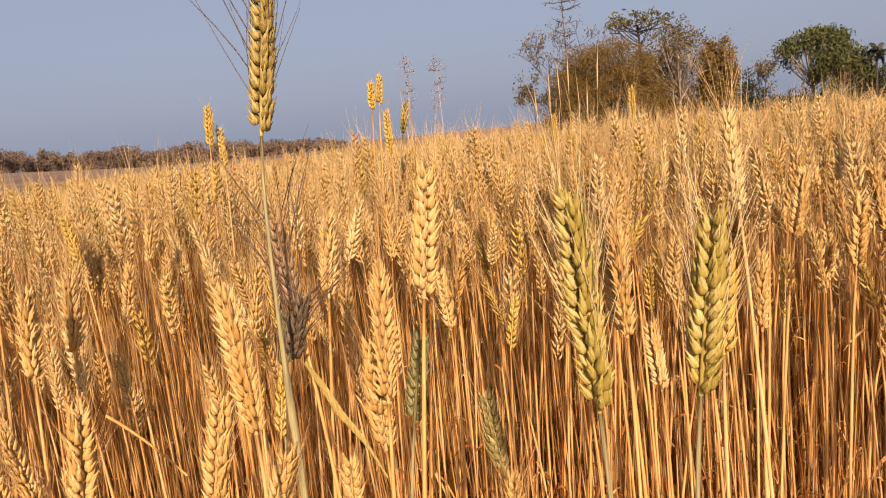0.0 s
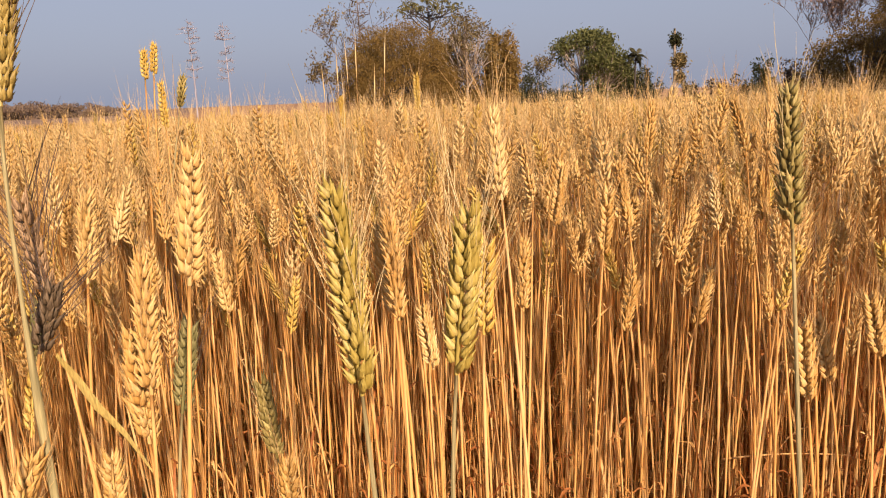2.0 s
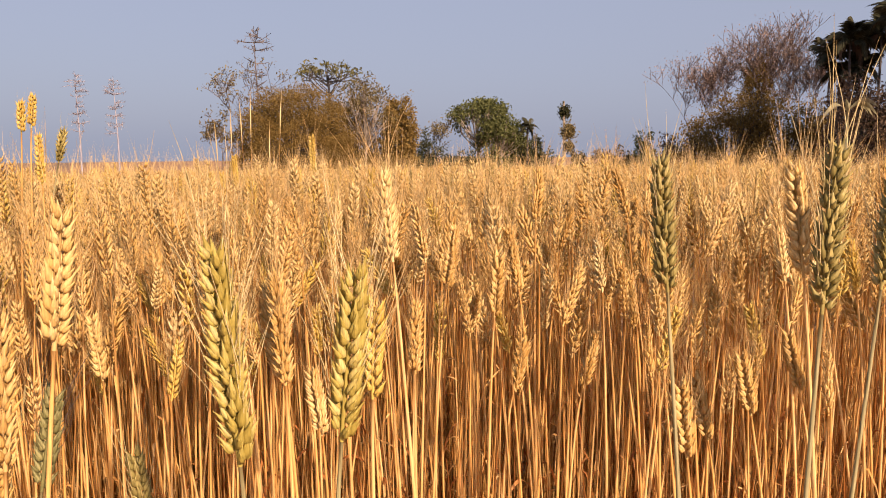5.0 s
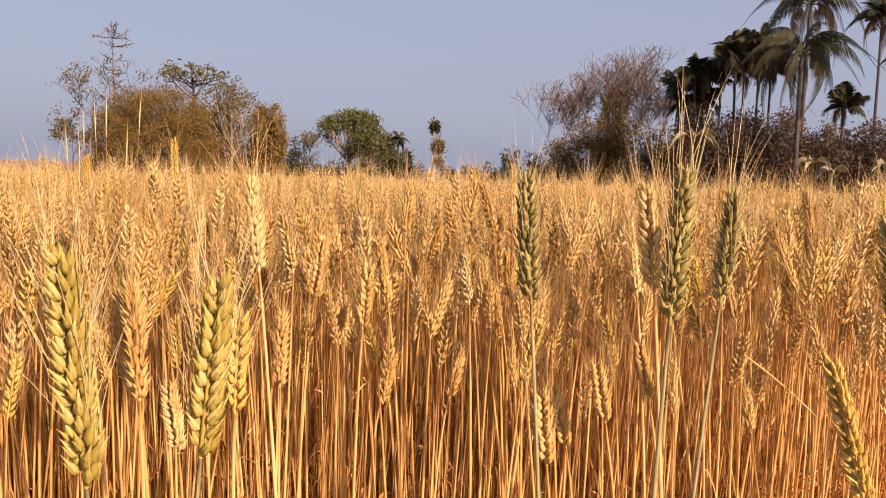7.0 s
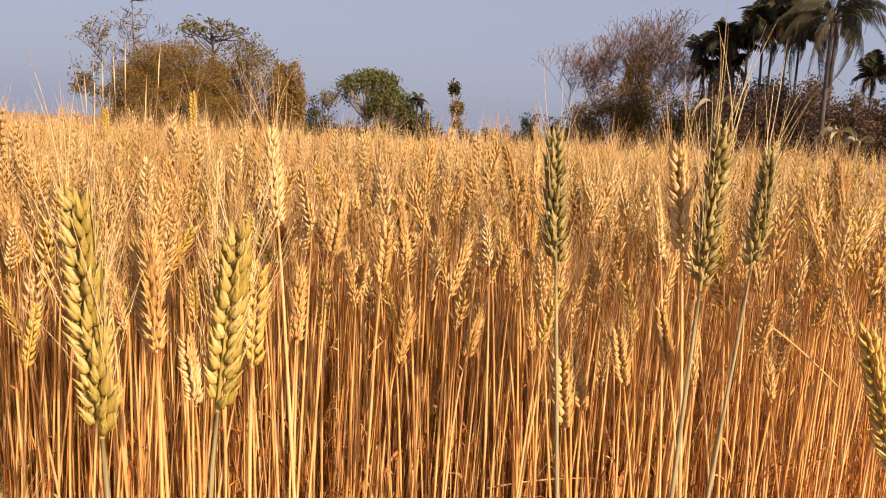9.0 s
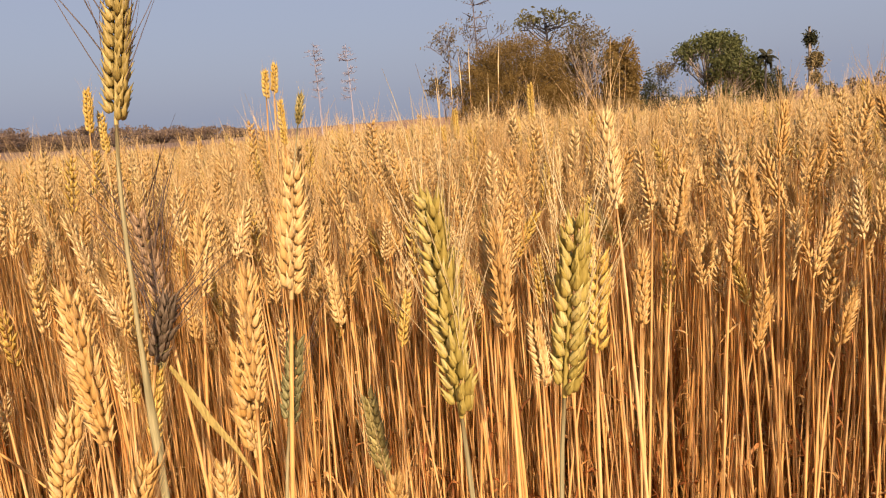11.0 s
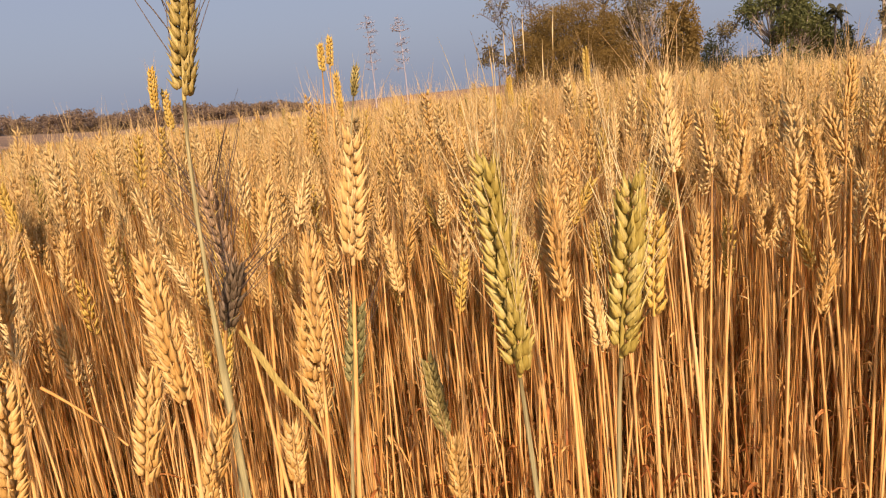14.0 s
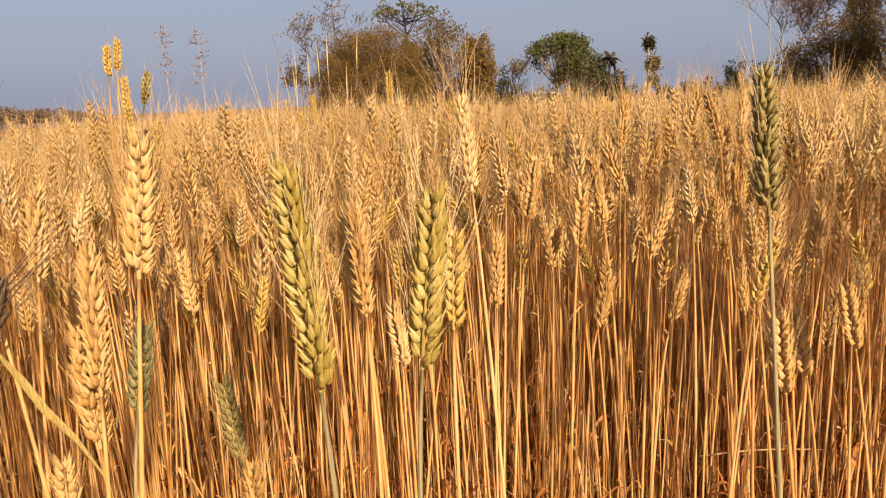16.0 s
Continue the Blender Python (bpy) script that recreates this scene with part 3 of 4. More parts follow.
wheat_stalk((0.422, 1.705), (0.420, 1.705, 0.935), (0.417, 1.706, 1.019), "yellow", .05)


def grass_stem(foot, top, lean, r):
    """A tall wild grass stem with a slim seed head."""
    thing = tagged(new("grass_stem"), "tall dry wild grass stem above the wheat", "grass", "wild grass in the wheat")
    thing.location = (*foot, -0.006)
    end = np.array([[lean, 0.02, top]])
    line = curve_lines(np.zeros((1, 3)), end, np.array([[-lean * 0.3, 0, 0]]), 10)
    part("stem", to_mesh("stem", *tubes(line, np.linspace(r, r * 0.5, 10), 5), STRAW), thing)
    head = np.concatenate([line[:, -1:], line[:, -1:] + [lean * 0.06, 0, 0.05], line[:, -1:] + [lean * 0.2, 0, 0.11]], 1)
    part("seed_head", to_mesh("seed_head", *tubes(head, np.array([r * 0.7, r * 1.9, r * 0.2]), 6), HUSK["silver"]), thing, "slim pale seed head")


for gx, gy, gz, gl in ((0.295, 1.86, 1.06, 0.0), (0.320, 1.80, 1.09, 0.012), (0.342, 1.90, 1.08, -0.015), (0.362, 1.84, 1.02, 0.02), (0.375, 1.86, 1.10, 0.04), (0.275, 1.82, 1.02, -0.02)):
    grass_stem((gx, gy), gz, gl, 0.0008)

# broad bent leaf low on the tallest stalk, and fallen straws
tall = bpy.data.objects["wheat_stalk"]
strip = np.array([[-0.118, 0.537, 0.868], [-0.108, 0.540, 0.848], [-0.098, 0.542, 0.825], [-0.083, 0.545, 0.800], [-0.068, 0.547, 0.767]]) - np.array(tall.location)
half = np.array([0.0012, 0.0026, 0.0029, 0.0019, 0.0004])[:, None] * np.array([0.75, 0.2, 0.6])
v = np.stack([strip + half, strip + [0, -0.001, -0.0015], strip - half], 1).reshape(-1, 3)
f = [t for i in range(0, 12, 3) for t in ((i, i + 1, i + 4), (i, i + 4, i + 3), (i + 1, i + 2, i + 5), (i + 1, i + 5, i + 4))]
part("leaf", to_mesh("leaf", v, f, HUSK["olive"]), tall, "broad bent yellow leaf")
for (ax_, ay_, az_), (bx_, by_, bz_), sag in (((0.713, 0.910, 0.452), (0.843, 0.791, 0.492), 0.006), ((0.813, 0.524, 0.819), (0.860, 0.445, 0.750), 0.004), ((-0.312, 0.622, 0.813), (-0.261, 0.647, 0.740), 0.004), ((0.22, 0.95, 0.36), (0.44, 0.90, 0.33), 0.015)):
    a, b = np.array([[ax_, ay_, az_]]), np.array([[bx_, by_, bz_]])
    line = curve_lines(a, b, np.array([[0, 0, sag]]), 8)
    straw = tagged(part("fallen_straw", to_mesh("fallen_straw", *tubes(line, np.linspace(0.0015, 0.0009, 8), 6), STRAW)), "broken straw lying across the standing stalks", "straw", "broken straws")

# ---------------------------------------------------------------- field
rng = np.random.default_rng(5)
AZ0, AZ1 = radians(-46), radians(71)


def in_field(x, y):
    return x > -0.60 - 0.50 * y + 0.15 * np.sin(y * 1.7)


def scatter(r0, r1, density, open_edge=False):
    """Places over the field's sector between two distances."""
    n = int(density * 0.5 * (r1 * r1 - r0 * r0) * (AZ1 - AZ0))
    r, a = np.sqrt(rng.uniform(r0 * r0, r1 * r1, n)), rng.uniform(AZ0, AZ1, n)
    x, y = r * np.sin(a), r * np.cos(a)
    keep = in_field(x, y)
    if open_edge:                                      # fewer bearing stalks towards the field's edge
        keep &= rng.random(n) < np.interp(np.degrees(a), (-28, 6), (0.58, 1.0))
    return np.stack([x, y], 1)[keep]


def heights(n, mean, most, tall):
    """Heights of the ears' lower ends."""
    h = np.clip(rng.normal(mean - 0.008, 0.078, n), 0.60, most)
    return np.where(rng.random(n) < 0.05, h + tall * rng.uniform(0.2, 1.0, n), h)


STALK_KINDS = ("ripe", "ripe", "pale", "ripe", "yellow", "ripe", "silver", "ripe")


def field_stalk(kind, seed, single):
    """A stalk of unit make, to be copied: stem, ear, awns and leaves under an empty at its foot."""
    rnd = random.Random(seed)
    height = min(0.86, rnd.gauss(0.785, 0.045))
    thing = tagged(new("wheat_stalk"), {"pale": "ripe wheat stalk with a pale straw-coloured ear", "yellow": "ripe wheat stalk with a yellowish slim ear", "silver": "bleached wheat stalk with long awns", "olive": "wheat stalk not fully ripe, olive-tinted ear"}.get(kind, "ripe golden wheat stalk in the standing field"), "wheat", "standing wheat at the field's edge")
    top = np.array([[rnd.uniform(-0.03, 0.03), rnd.uniform(-0.03, 0.03), height]])
    bow = np.array([[rnd.uniform(-0.02, 0.02), rnd.uniform(-0.02, 0.02), 0]])
    line = curve_lines(np.zeros((1, 3)), top, bow, 9)
    rad = np.interp(np.linspace(0, 1, 9), (0, 0.8, 1), (0.0018, 0.0014, 0.0010))
    rad[3] *= 1.2
    rad[6] *= 1.2
    part("stem", to_mesh("stem", *tubes(line, rad, 6), STRAW), thing)
    axis = line[0, -1] - line[0, -2] + [rnd.gauss(0, 0.025), rnd.gauss(0, 0.025), 0]
    m = as_matrix(turns(axis[None], np.array([rnd.uniform(0, 6.28)]), [1.0])[0], top[0], rnd.uniform(0.80, 0.98))
    rachis = tubes(np.array([[[0, 0, 0], [0.0006, 0, 0.045], [0, 0, 0.078]]]), np.array([0.0013, 0.0011, 0.0007]), 5)
    ear = part("ear", to_mesh("ear", *rachis, HUSK[kind]), thing, m=m)
    husk, awns = ear_template(seed, 2.5, 18, 2, rnd.uniform(0.05, 0.072))
    if single:
        rows = ear_layout(18, rnd)
        for z, side, lean, size in rows:
            part("spikelet", rnd.choice(PLAIN_SPIKELETS[kind]), ear, m=as_matrix(spikelet_turn(side, lean, rnd), (side * 0.0016, 0, z), size))
    else:
        tagged(part("spike", to_mesh("spike", *husk, HUSK[kind]), ear), kind="stuff")
    tagged(part("awn_tuft", to_mesh("awn_tuft", *awns, AWN["ripe"]), ear, "fine bristling awns"), kind="stuff")
    for k in range(2):
        at = line[0, rnd.choice((2, 3, 4, 5))]
        a = rnd.uniform(0, 6.28)
        way = np.array([[math.cos(a) * 0.5, math.sin(a) * 0.5, 0.8 - 0.5 * k]])
        part("leaf", to_mesh("leaf", *blades(at[None], way, np.array([rnd.uniform(0.07, 0.16)]), np.array([0.0045]), np.array([rnd.uniform(0.8, 1.8)]), 7), DRY_LEAF), thing, "dry curled leaf")
    return thing


def near_field():
    """The nearest stalks of the field, each a thing of its own."""
    kinds = [field_stalk(STALK_KINDS[i % 8], 40 + i, i < 8) for i in range(24)]
    spots = scatter(0.92, 1.38, 320, True)
    more = scatter(0.72, 0.92, 150)
    more = more[more[:, 0] < -0.1]
    spots = np.concatenate([spots, more])
    spots = spots[rng.permutation(len(spots))][:300]
    spots = spots[np.argsort(np.hypot(*spots.T))]
    used = set()
    for i, (x, y) in enumerate(spots):
        m = pose(x, y, -0.006, rng.normal(0, 2.0), rng.normal(0, 2.0), rng.uniform(0, 360)) @ Matrix.Diagonal((*[np.interp(math.degrees(math.atan2(x, y)), (0, 22), (1.0, 1.06))] * 3, 1))
        k = i % 8 if i < 80 else 8 + i % 16
        if k in used:
            copy_thing(kinds[k], m)
        else:
            kinds[k].matrix_basis = m
            used.add(k)


near_field()


def field_band(name, r0, r1, density, level, label):
    """A band of the field as one mesh: stems, ears, awns and dry leaves."""
    spots = scatter(r0, r1, density, level > 1)
    n = len(spots)
    bearing = np.degrees(np.arctan2(spots[:, 0], spots[:, 1]))
    h = heights(n, np.interp(bearing, (0, 22), (0.79, 0.84) if r1 < 1.4 else (0.83, 0.865)), 0.88 if r1 < 1.4 else {2: 0.95, 1.5: 0.92}.get(level, 0.87), 0.0 if r1 < 1.4 else {2: 0.04, 1.5: 0.03}.get(level, 0.0))
    h -= 0.025 * np.clip((-bearing - 20) / 12, 0, 1) + {2: 0.0, 1.5: 0.015}.get(level, 0.02) * (1 + np.clip((24 - bearing) / 20, 0, 1))     # thinner, shorter crop along the edge
    if level > 1 and r0 > 1.2:                         # a few ears stand proud of the thin crop
        h += np.interp(bearing, (4, 14, 34), (0.034, 0.014, 0.0)) + rng.normal(0, 0.012, n)
        h += (rng.random(n) < 0.07) * np.clip((12 - bearing) / 20, 0, 1) * rng.uniform(0.02, 0.075, n)
        h = np.minimum(h, rng.normal(0.911, 0.022, n))
    lean = rng.normal(0, 0.028, (n, 2))
    down = drop(np.hypot(*spots.T))
    low = np.column_stack([spots + lean * h[:, None] / 0.8, h - down])
    foot = np.column_stack([spots, -0.006 - down])
    start = {2: 0.0, 1.5: 0.0, 1: 0.35, 0: 0.55, -1: 0.7}[level]
    foot = foot + (low - foot) * start
    bow = np.column_stack([rng.normal(0, 0.012, (n, 2)), np.zeros(n)])
    steps, sides = {2: (5, 4), 1.5: (3, 3), 1: (2, 3), 0: (2, 3), -1: (2, 3)}[level]
    far = (r0 + r1) / 2
    thick = 0.0015 if level > 1 else 0.0019 + 0.00012 * far
    geo = [(*tubes(curve_lines(foot, low, bow, steps), np.linspace(thick * 1.15, thick * 0.7, steps), sides), 0)]
    axis = np.column_stack([lean * 1.5 + rng.normal(0, 0.10, (n, 2)), np.ones(n)])
    nod = (rng.random(n) < 0.04) & (h < 0.86)
    axis[nod, :2] *= 3
    size = rng.uniform(0.92, 1.16, n) if level > 1 else rng.uniform(0.82, 1.05, n)
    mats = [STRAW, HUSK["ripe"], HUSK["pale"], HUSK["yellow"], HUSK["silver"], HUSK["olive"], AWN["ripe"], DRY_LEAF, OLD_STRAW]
    # farther bands draw more olive and yellow husks: shade worked into the colour mix
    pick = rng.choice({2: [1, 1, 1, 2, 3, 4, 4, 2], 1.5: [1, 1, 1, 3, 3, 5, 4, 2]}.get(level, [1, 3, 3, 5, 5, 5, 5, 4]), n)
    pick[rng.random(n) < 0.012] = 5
    variants = 5
    which = rng.integers(0, variants, n)
    count, awns = {2: (14, 2), 1.5: (13, 2), 1: (9, 1), 0: (3, 1), -1: (2, 1)}[level]
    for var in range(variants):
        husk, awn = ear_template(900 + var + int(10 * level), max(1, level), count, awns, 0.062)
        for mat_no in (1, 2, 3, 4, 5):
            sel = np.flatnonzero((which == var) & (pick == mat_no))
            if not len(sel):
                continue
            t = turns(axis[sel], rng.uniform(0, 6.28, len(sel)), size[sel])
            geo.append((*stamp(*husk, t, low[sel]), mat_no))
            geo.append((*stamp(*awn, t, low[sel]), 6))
    if level > 1:
        k = int(n * (4.6 if level == 2 else 1.4))
        who = rng.integers(0, n, k)
        up = rng.uniform(0.08, 0.70, k)
        root = foot[who] + (low[who] - foot[who]) * up[:, None]
        a = rng.uniform(0, 6.28, k)
        way = np.stack([np.cos(a) * 0.55, np.sin(a) * 0.55, rng.uniform(0.1, 0.9, k)], 1)
        # short curled scraps of leaf and sheath along the stems
        m = int(n * (2.2 if level == 2 else 0.8))
        who, up = rng.integers(0, n, m), rng.uniform(0.4, 0.92, m)
        at = foot[who] + (low[who] - foot[who]) * up[:, None]
        b = rng.uniform(0, 6.28, m)
        out = np.stack([np.cos(b) * 0.7, np.sin(b) * 0.7, rng.uniform(-0.4, 0.9, m)], 1)
        geo.append((*blades(at, out, rng.uniform(0.02, 0.06, m), np.full(m, 0.0032), rng.uniform(0.2, 1.6, m), 4, 1.2), 0))
        # late tillers and old straws between the bearing stalks
        extra = scatter(r0, r1, density * (4.6 if level == 2 else 1.6))
        extra = extra[rng.random(len(extra)) < np.interp(np.degrees(np.arctan2(extra[:, 0], extra[:, 1])), (-15, 10, 32, 42), (1.0, 0.85, 0.75, 0.55))]
        m = len(extra)
        top = rng.uniform(0.30, 0.80, m) + 0.12 * np.interp(np.degrees(np.arctan2(extra[:, 0], extra[:, 1])), (-20, 5), (1, 0))
        p = np.column_stack([extra, np.full(m, -0.006)])
        q = np.column_stack([extra + rng.normal(0, 0.04, (m, 2)), top])
        line = curve_lines(p, q, np.column_stack([rng.normal(0, 0.012, (m, 2)), np.zeros(m)]), 4)
        old = rng.random(m) < np.interp(np.degrees(np.arctan2(extra[:, 0], extra[:, 1])), (-15, 16, 28, 44), (0.02, 0.22, 0.26, 0.75))       # riper, redder straw towards the palms
        for mask, no in ((old, 8), (~old, 0)):
            geo.append((*tubes(line[mask], np.array([0.0016, 0.0015, 0.0012, 0.0007]), 4), no))
        long, curl = rng.uniform(0.04, 0.15, k), rng.uniform(0.6, 1.8, k)
        fresh = rng.random(k) < np.interp(np.degrees(np.arctan2(root[:, 0], root[:, 1])), (-20, 20), (0.8, 0.1))     # yellower leaves in the thin crop
        for mask, no in ((fresh, 0), (~fresh, 7)):
            geo.append((*blades(root[mask], way[mask], long[mask], np.full(mask.sum(), 0.0042), curl[mask], 5), no))
    v, f = join(*[(g[0], g[1]) for g in geo])
    idx = np.concatenate([np.full(len(g[1]), g[2]) for g in geo])
    return tagged(part(name, to_mesh(name, v, f, mats, idx)), label, "wheat", kind="stuff")


field_band("wheat_field", 0.95, 1.32, 200, 2, "ripe golden wheat between the nearest stalks")
field_band("wheat_field", 1.32, 2.2, 460, 2, "dense ripe golden wheat with bristling ears")
field_band("wheat_field", 2.2, 3.6, 270, 1.5, "dense ripe golden wheat with bristling ears")
field_band("wheat_field", 3.6, 8.0, 95, 1, "dense ripe golden wheat, its ears crowding together")
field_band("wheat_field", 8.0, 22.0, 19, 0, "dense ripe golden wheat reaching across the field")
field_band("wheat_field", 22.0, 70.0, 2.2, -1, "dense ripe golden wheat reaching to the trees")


def litter():
    """Broken straw and leaf scraps on the soil."""
    spots = scatter(0.7, 3.6, 130)
    n = len(spots)
    a, tilt, size = rng.uniform(0, 6.28, n), rng.normal(0, 0.12, n), rng.uniform(0.03, 0.13, n)
    p = np.column_stack([spots, rng.uniform(0.004, 0.03, n)])
    q = p + np.stack([np.cos(a) * size, np.sin(a) * size, tilt * size], 1)
    v, f = tubes(curve_lines(p, q, rng.normal(0, 0.004, (n, 3)), 3), np.array([0.0017, 0.0015, 0.0011]), 4)
    tagged(part("straw_litter", to_mesh("straw_litter", v, f, STRAW)), "broken straw scattered on the soil", "straw", kind="stuff")


litter()


def leaf_tangle():
    """Withered leaves hanging crosswise low between the stalks."""
    spots = scatter(0.72, 2.5, 1050)
    more = scatter(0.80, 2.0, 1500)                    # thicker towards the palms
    spots = np.concatenate([spots, more[np.degrees(np.arctan2(more[:, 0], more[:, 1])) > rng.normal(32, 5, len(more))]])
    n = len(spots)
    a = rng.uniform(0, 6.28, n)
    z = 0.02 + 0.40 * rng.random(n) ** 1.2
    way = np.stack([np.cos(a) * 0.8, np.sin(a) * 0.8, rng.uniform(-0.5, 0.8, n)], 1)
    v, f = blades(np.column_stack([spots, z]), way, rng.uniform(0.04, 0.15, n), rng.uniform(0.003, 0.0065, n), rng.uniform(0.0, 1.4, n), 5, 1.0)
    fresh = rng.random(n) < np.interp(np.degrees(np.arctan2(spots[:, 0], spots[:, 1])), (-20, 20), (0.75, 0.05))
    idx = np.repeat(fresh.astype(int), len(f) // n)
    tagged(part("withered_leaves", to_mesh("withered_leaves", v, f, [DRY_LEAF, STRAW], idx)), "tangle of withered brown leaves low in the wheat", "leaves", kind="stuff")


leaf_tangle()


# ---------------------------------------------------------------- trees and palms
def grow(rnd, height, spread, first=0.3, levels=4, forks=(3, 4), up=0.35, wobble=0.18, r0=0.12, ratio=0.62):
    """Tapered limbs: rows of (start, end, radius at start, radius at end), and the tips."""
    rows, tips = [], []

    def limb(p, way, length, r, level):
        steps = 3 if level < 2 else 2
        for s in range(steps):
            way = (way + Vector((rnd.gauss(0, wobble), rnd.gauss(0, wobble), rnd.gauss(0, wobble * 0.5) + up * 0.12))).normalized()
            q = p + way * (length / steps)
            rows.append((tuple(p), tuple(q), r, r * 0.82))
            p, r = q, r * 0.82
            if level >= 1 and level < levels and rnd.random() < 0.6:
                side = Vector((rnd.gauss(0, 1), rnd.gauss(0, 1), up)).normalized()
                limb(p, (way + side * spread).normalized(), length * rnd.uniform(0.45, 0.62), r * 0.55, level + 1)
        if level >= levels:
            tips.append(tuple(p))
            return
        n = rnd.randint(*forks)
        turn = rnd.uniform(0, 6.28)
        for k in range(n):
            a = turn + 6.28 * k / n + rnd.gauss(0, 0.3)
            side = Vector((math.cos(a), math.sin(a), up))
            limb(p, (way * 0.8 + side * spread).normalized(), length * ratio * rnd.uniform(0.8, 1.2), r * 0.66, level + 1)

    limb(Vector((0, 0, -0.05)), Vector((0, 0, 1)), height * first, r0, 0)
    p, q = np.array([r[0] for r in rows]), np.array([r[1] for r in rows])
    tips = np.array(tips)
    # bring the crown to the wanted height
    k = height / max(q[:, 2].max(), 0.1)
    drift = tips[:, :2].mean(0) / tips[:, 2].mean()
    for a in (p, q, tips):
        a[:, :2] -= drift * a[:, 2:]
    return p * k, q * k, np.array([r[2:] for r in rows]), tips * k


def leaves(centres, n, sigma, size, rnd_gen, flat=1.0):
    """Many small folded leaves about the centres."""
    c = centres[rnd_gen.integers(0, len(centres), n)] + rnd_gen.normal(0, 1, (n, 3)) * sigma * [1, 1, flat]
    way = rnd_gen.normal(0, 1, (n, 3)) + [0, 0, -0.3]
    way /= np.linalg.norm(way, axis=1, keepdims=True)
    side = np.cross(way, rnd_gen.normal(0, 1, (n, 3)))
    side /= np.linalg.norm(side, axis=1, keepdims=True)
    s = (size * rnd_gen.uniform(0.6, 1.3, n))[:, None]
    v = np.stack([c - way * s, c + side * s * 0.42, c + way * s, c - side * s * 0.42], 1).reshape(-1, 3)
    f = (np.array([[0, 1, 2], [0, 2, 3]])[None] + (np.arange(n) * 4)[:, None, None]).reshape(-1, 3)
    return v, f


def polar(az, r, z=-0.05):
    return np.array([r * math.sin(radians(az)), r * math.cos(radians(az)), z - drop(r)])


EYE_Z = 1.03


def rise(el, r):
    """How high above the ground a thing at distance r reaches that shows at the elevation el."""
    return EYE_Z + r * math.tan(radians(el)) + float(drop(r))


def limbs_mesh(p, q, rr, mat):
    rr = np.maximum(rr, 0.013)
    big = rr[:, 0] > 0.03
    pieces = [tubes(np.stack([p[k], q[k]], 1), rr[k], n) for k, n in ((big, 6), (~big, 3)) if k.any()]
    return to_mesh("trunk", *join(*pieces), mat)


def tree(name, label, az, r, top_el, seed, foliage, n_leaves, size, sigma, bark=None, cat="tree", **how):
    rnd, gen = random.Random(seed), np.random.default_rng(seed)
    thing = tagged(new(name), label, cat)
    thing.location = polar(az, r)
    p, q, rr, tips = grow(rnd, rise(top_el, r), **how)
    part("trunk", limbs_mesh(p, q, rr, bark or BARK), thing, "branching trunk and limbs")
    if n_leaves:
        part("crown", to_mesh("crown", *leaves(tips, n_leaves, sigma, size, gen), FOLIAGE[foliage], smooth=False), thing, "leafy crown")
    return thing


def shrub(name, label, az, r, width, height, seed, foliage, n_leaves, size, stems=14, cat="shrub", bark=None, lumps=16, dome=False):
    """Many stems from one foot, bending outwards, with leaves in uneven lumps along them."""
    rnd, gen = random.Random(seed), np.random.default_rng(seed)
    thing = tagged(new(name), label, cat)
    thing.location = polar(az, r)
    base = np.column_stack([gen.normal(0, width * 0.10, (stems, 2)), np.zeros(stems)])
    a = gen.uniform(0, 6.28, stems)
    out = gen.uniform(0.1, 0.5, stems) * width
    top = np.column_stack([np.cos(a) * out, np.sin(a) * out * 0.7, height * gen.uniform(0.72, 0.98, stems) * (1 - 0.45 * (out / width / 0.5) ** 2)])
    bow = np.column_stack([-np.cos(a) * out * 0.2, -np.sin(a) * out * 0.2, 0.06 * height * np.ones(stems)])
    line = curve_lines(base, top, bow, 7)
    tagged(part("thicket_core", to_mesh("thicket_core", *tubes(line, np.linspace(0.045, 0.008, 7) * height / 5, 4), bark or BARK), thing, "bundle of slender stems"), kind="stuff")
    along = line[:, 2:].reshape(-1, 3)
    pick = along[gen.integers(0, len(along), lumps * 3)]
    cent = pick + gen.normal(0, 1, pick.shape) * [width * 0.10, width * 0.08, height * 0.05]
    cent[:, 2] = np.clip(cent[:, 2], height * 0.06, height * 0.97)
    skirt = np.column_stack([gen.uniform(-0.5, 0.5, (lumps * 2, 2)) * width, gen.uniform(0.05, 0.5, lumps * 2) * height])
    cent = np.concatenate([cent, skirt])
    sigma = np.array([width * 0.06, width * 0.06, height * 0.055])
    if dome:
        n = 170 if dome is True else dome
        a, u, k = gen.uniform(0, 6.28, n), gen.uniform(0.0, 1.0, n), gen.uniform(0.35, 1.0, n) ** 0.5
        w = np.sqrt(1 - u ** (2.4 if dome is True else 4.0)) * k * width * 0.47 * gen.uniform(0.85, 1.08, n)
        cent = np.column_stack([np.cos(a) * w, np.sin(a) * w, 0.1 * height + u * k * height * 0.86])
        sigma = np.array([0.05 * width, 0.05 * width, 0.045 * height]) * (170 / n) ** 0.3
    part("crown", to_mesh("crown", *leaves(cent, n_leaves, sigma, size, gen), FOLIAGE[foliage], smooth=False), thing, "uneven leafy mass")
    return thing


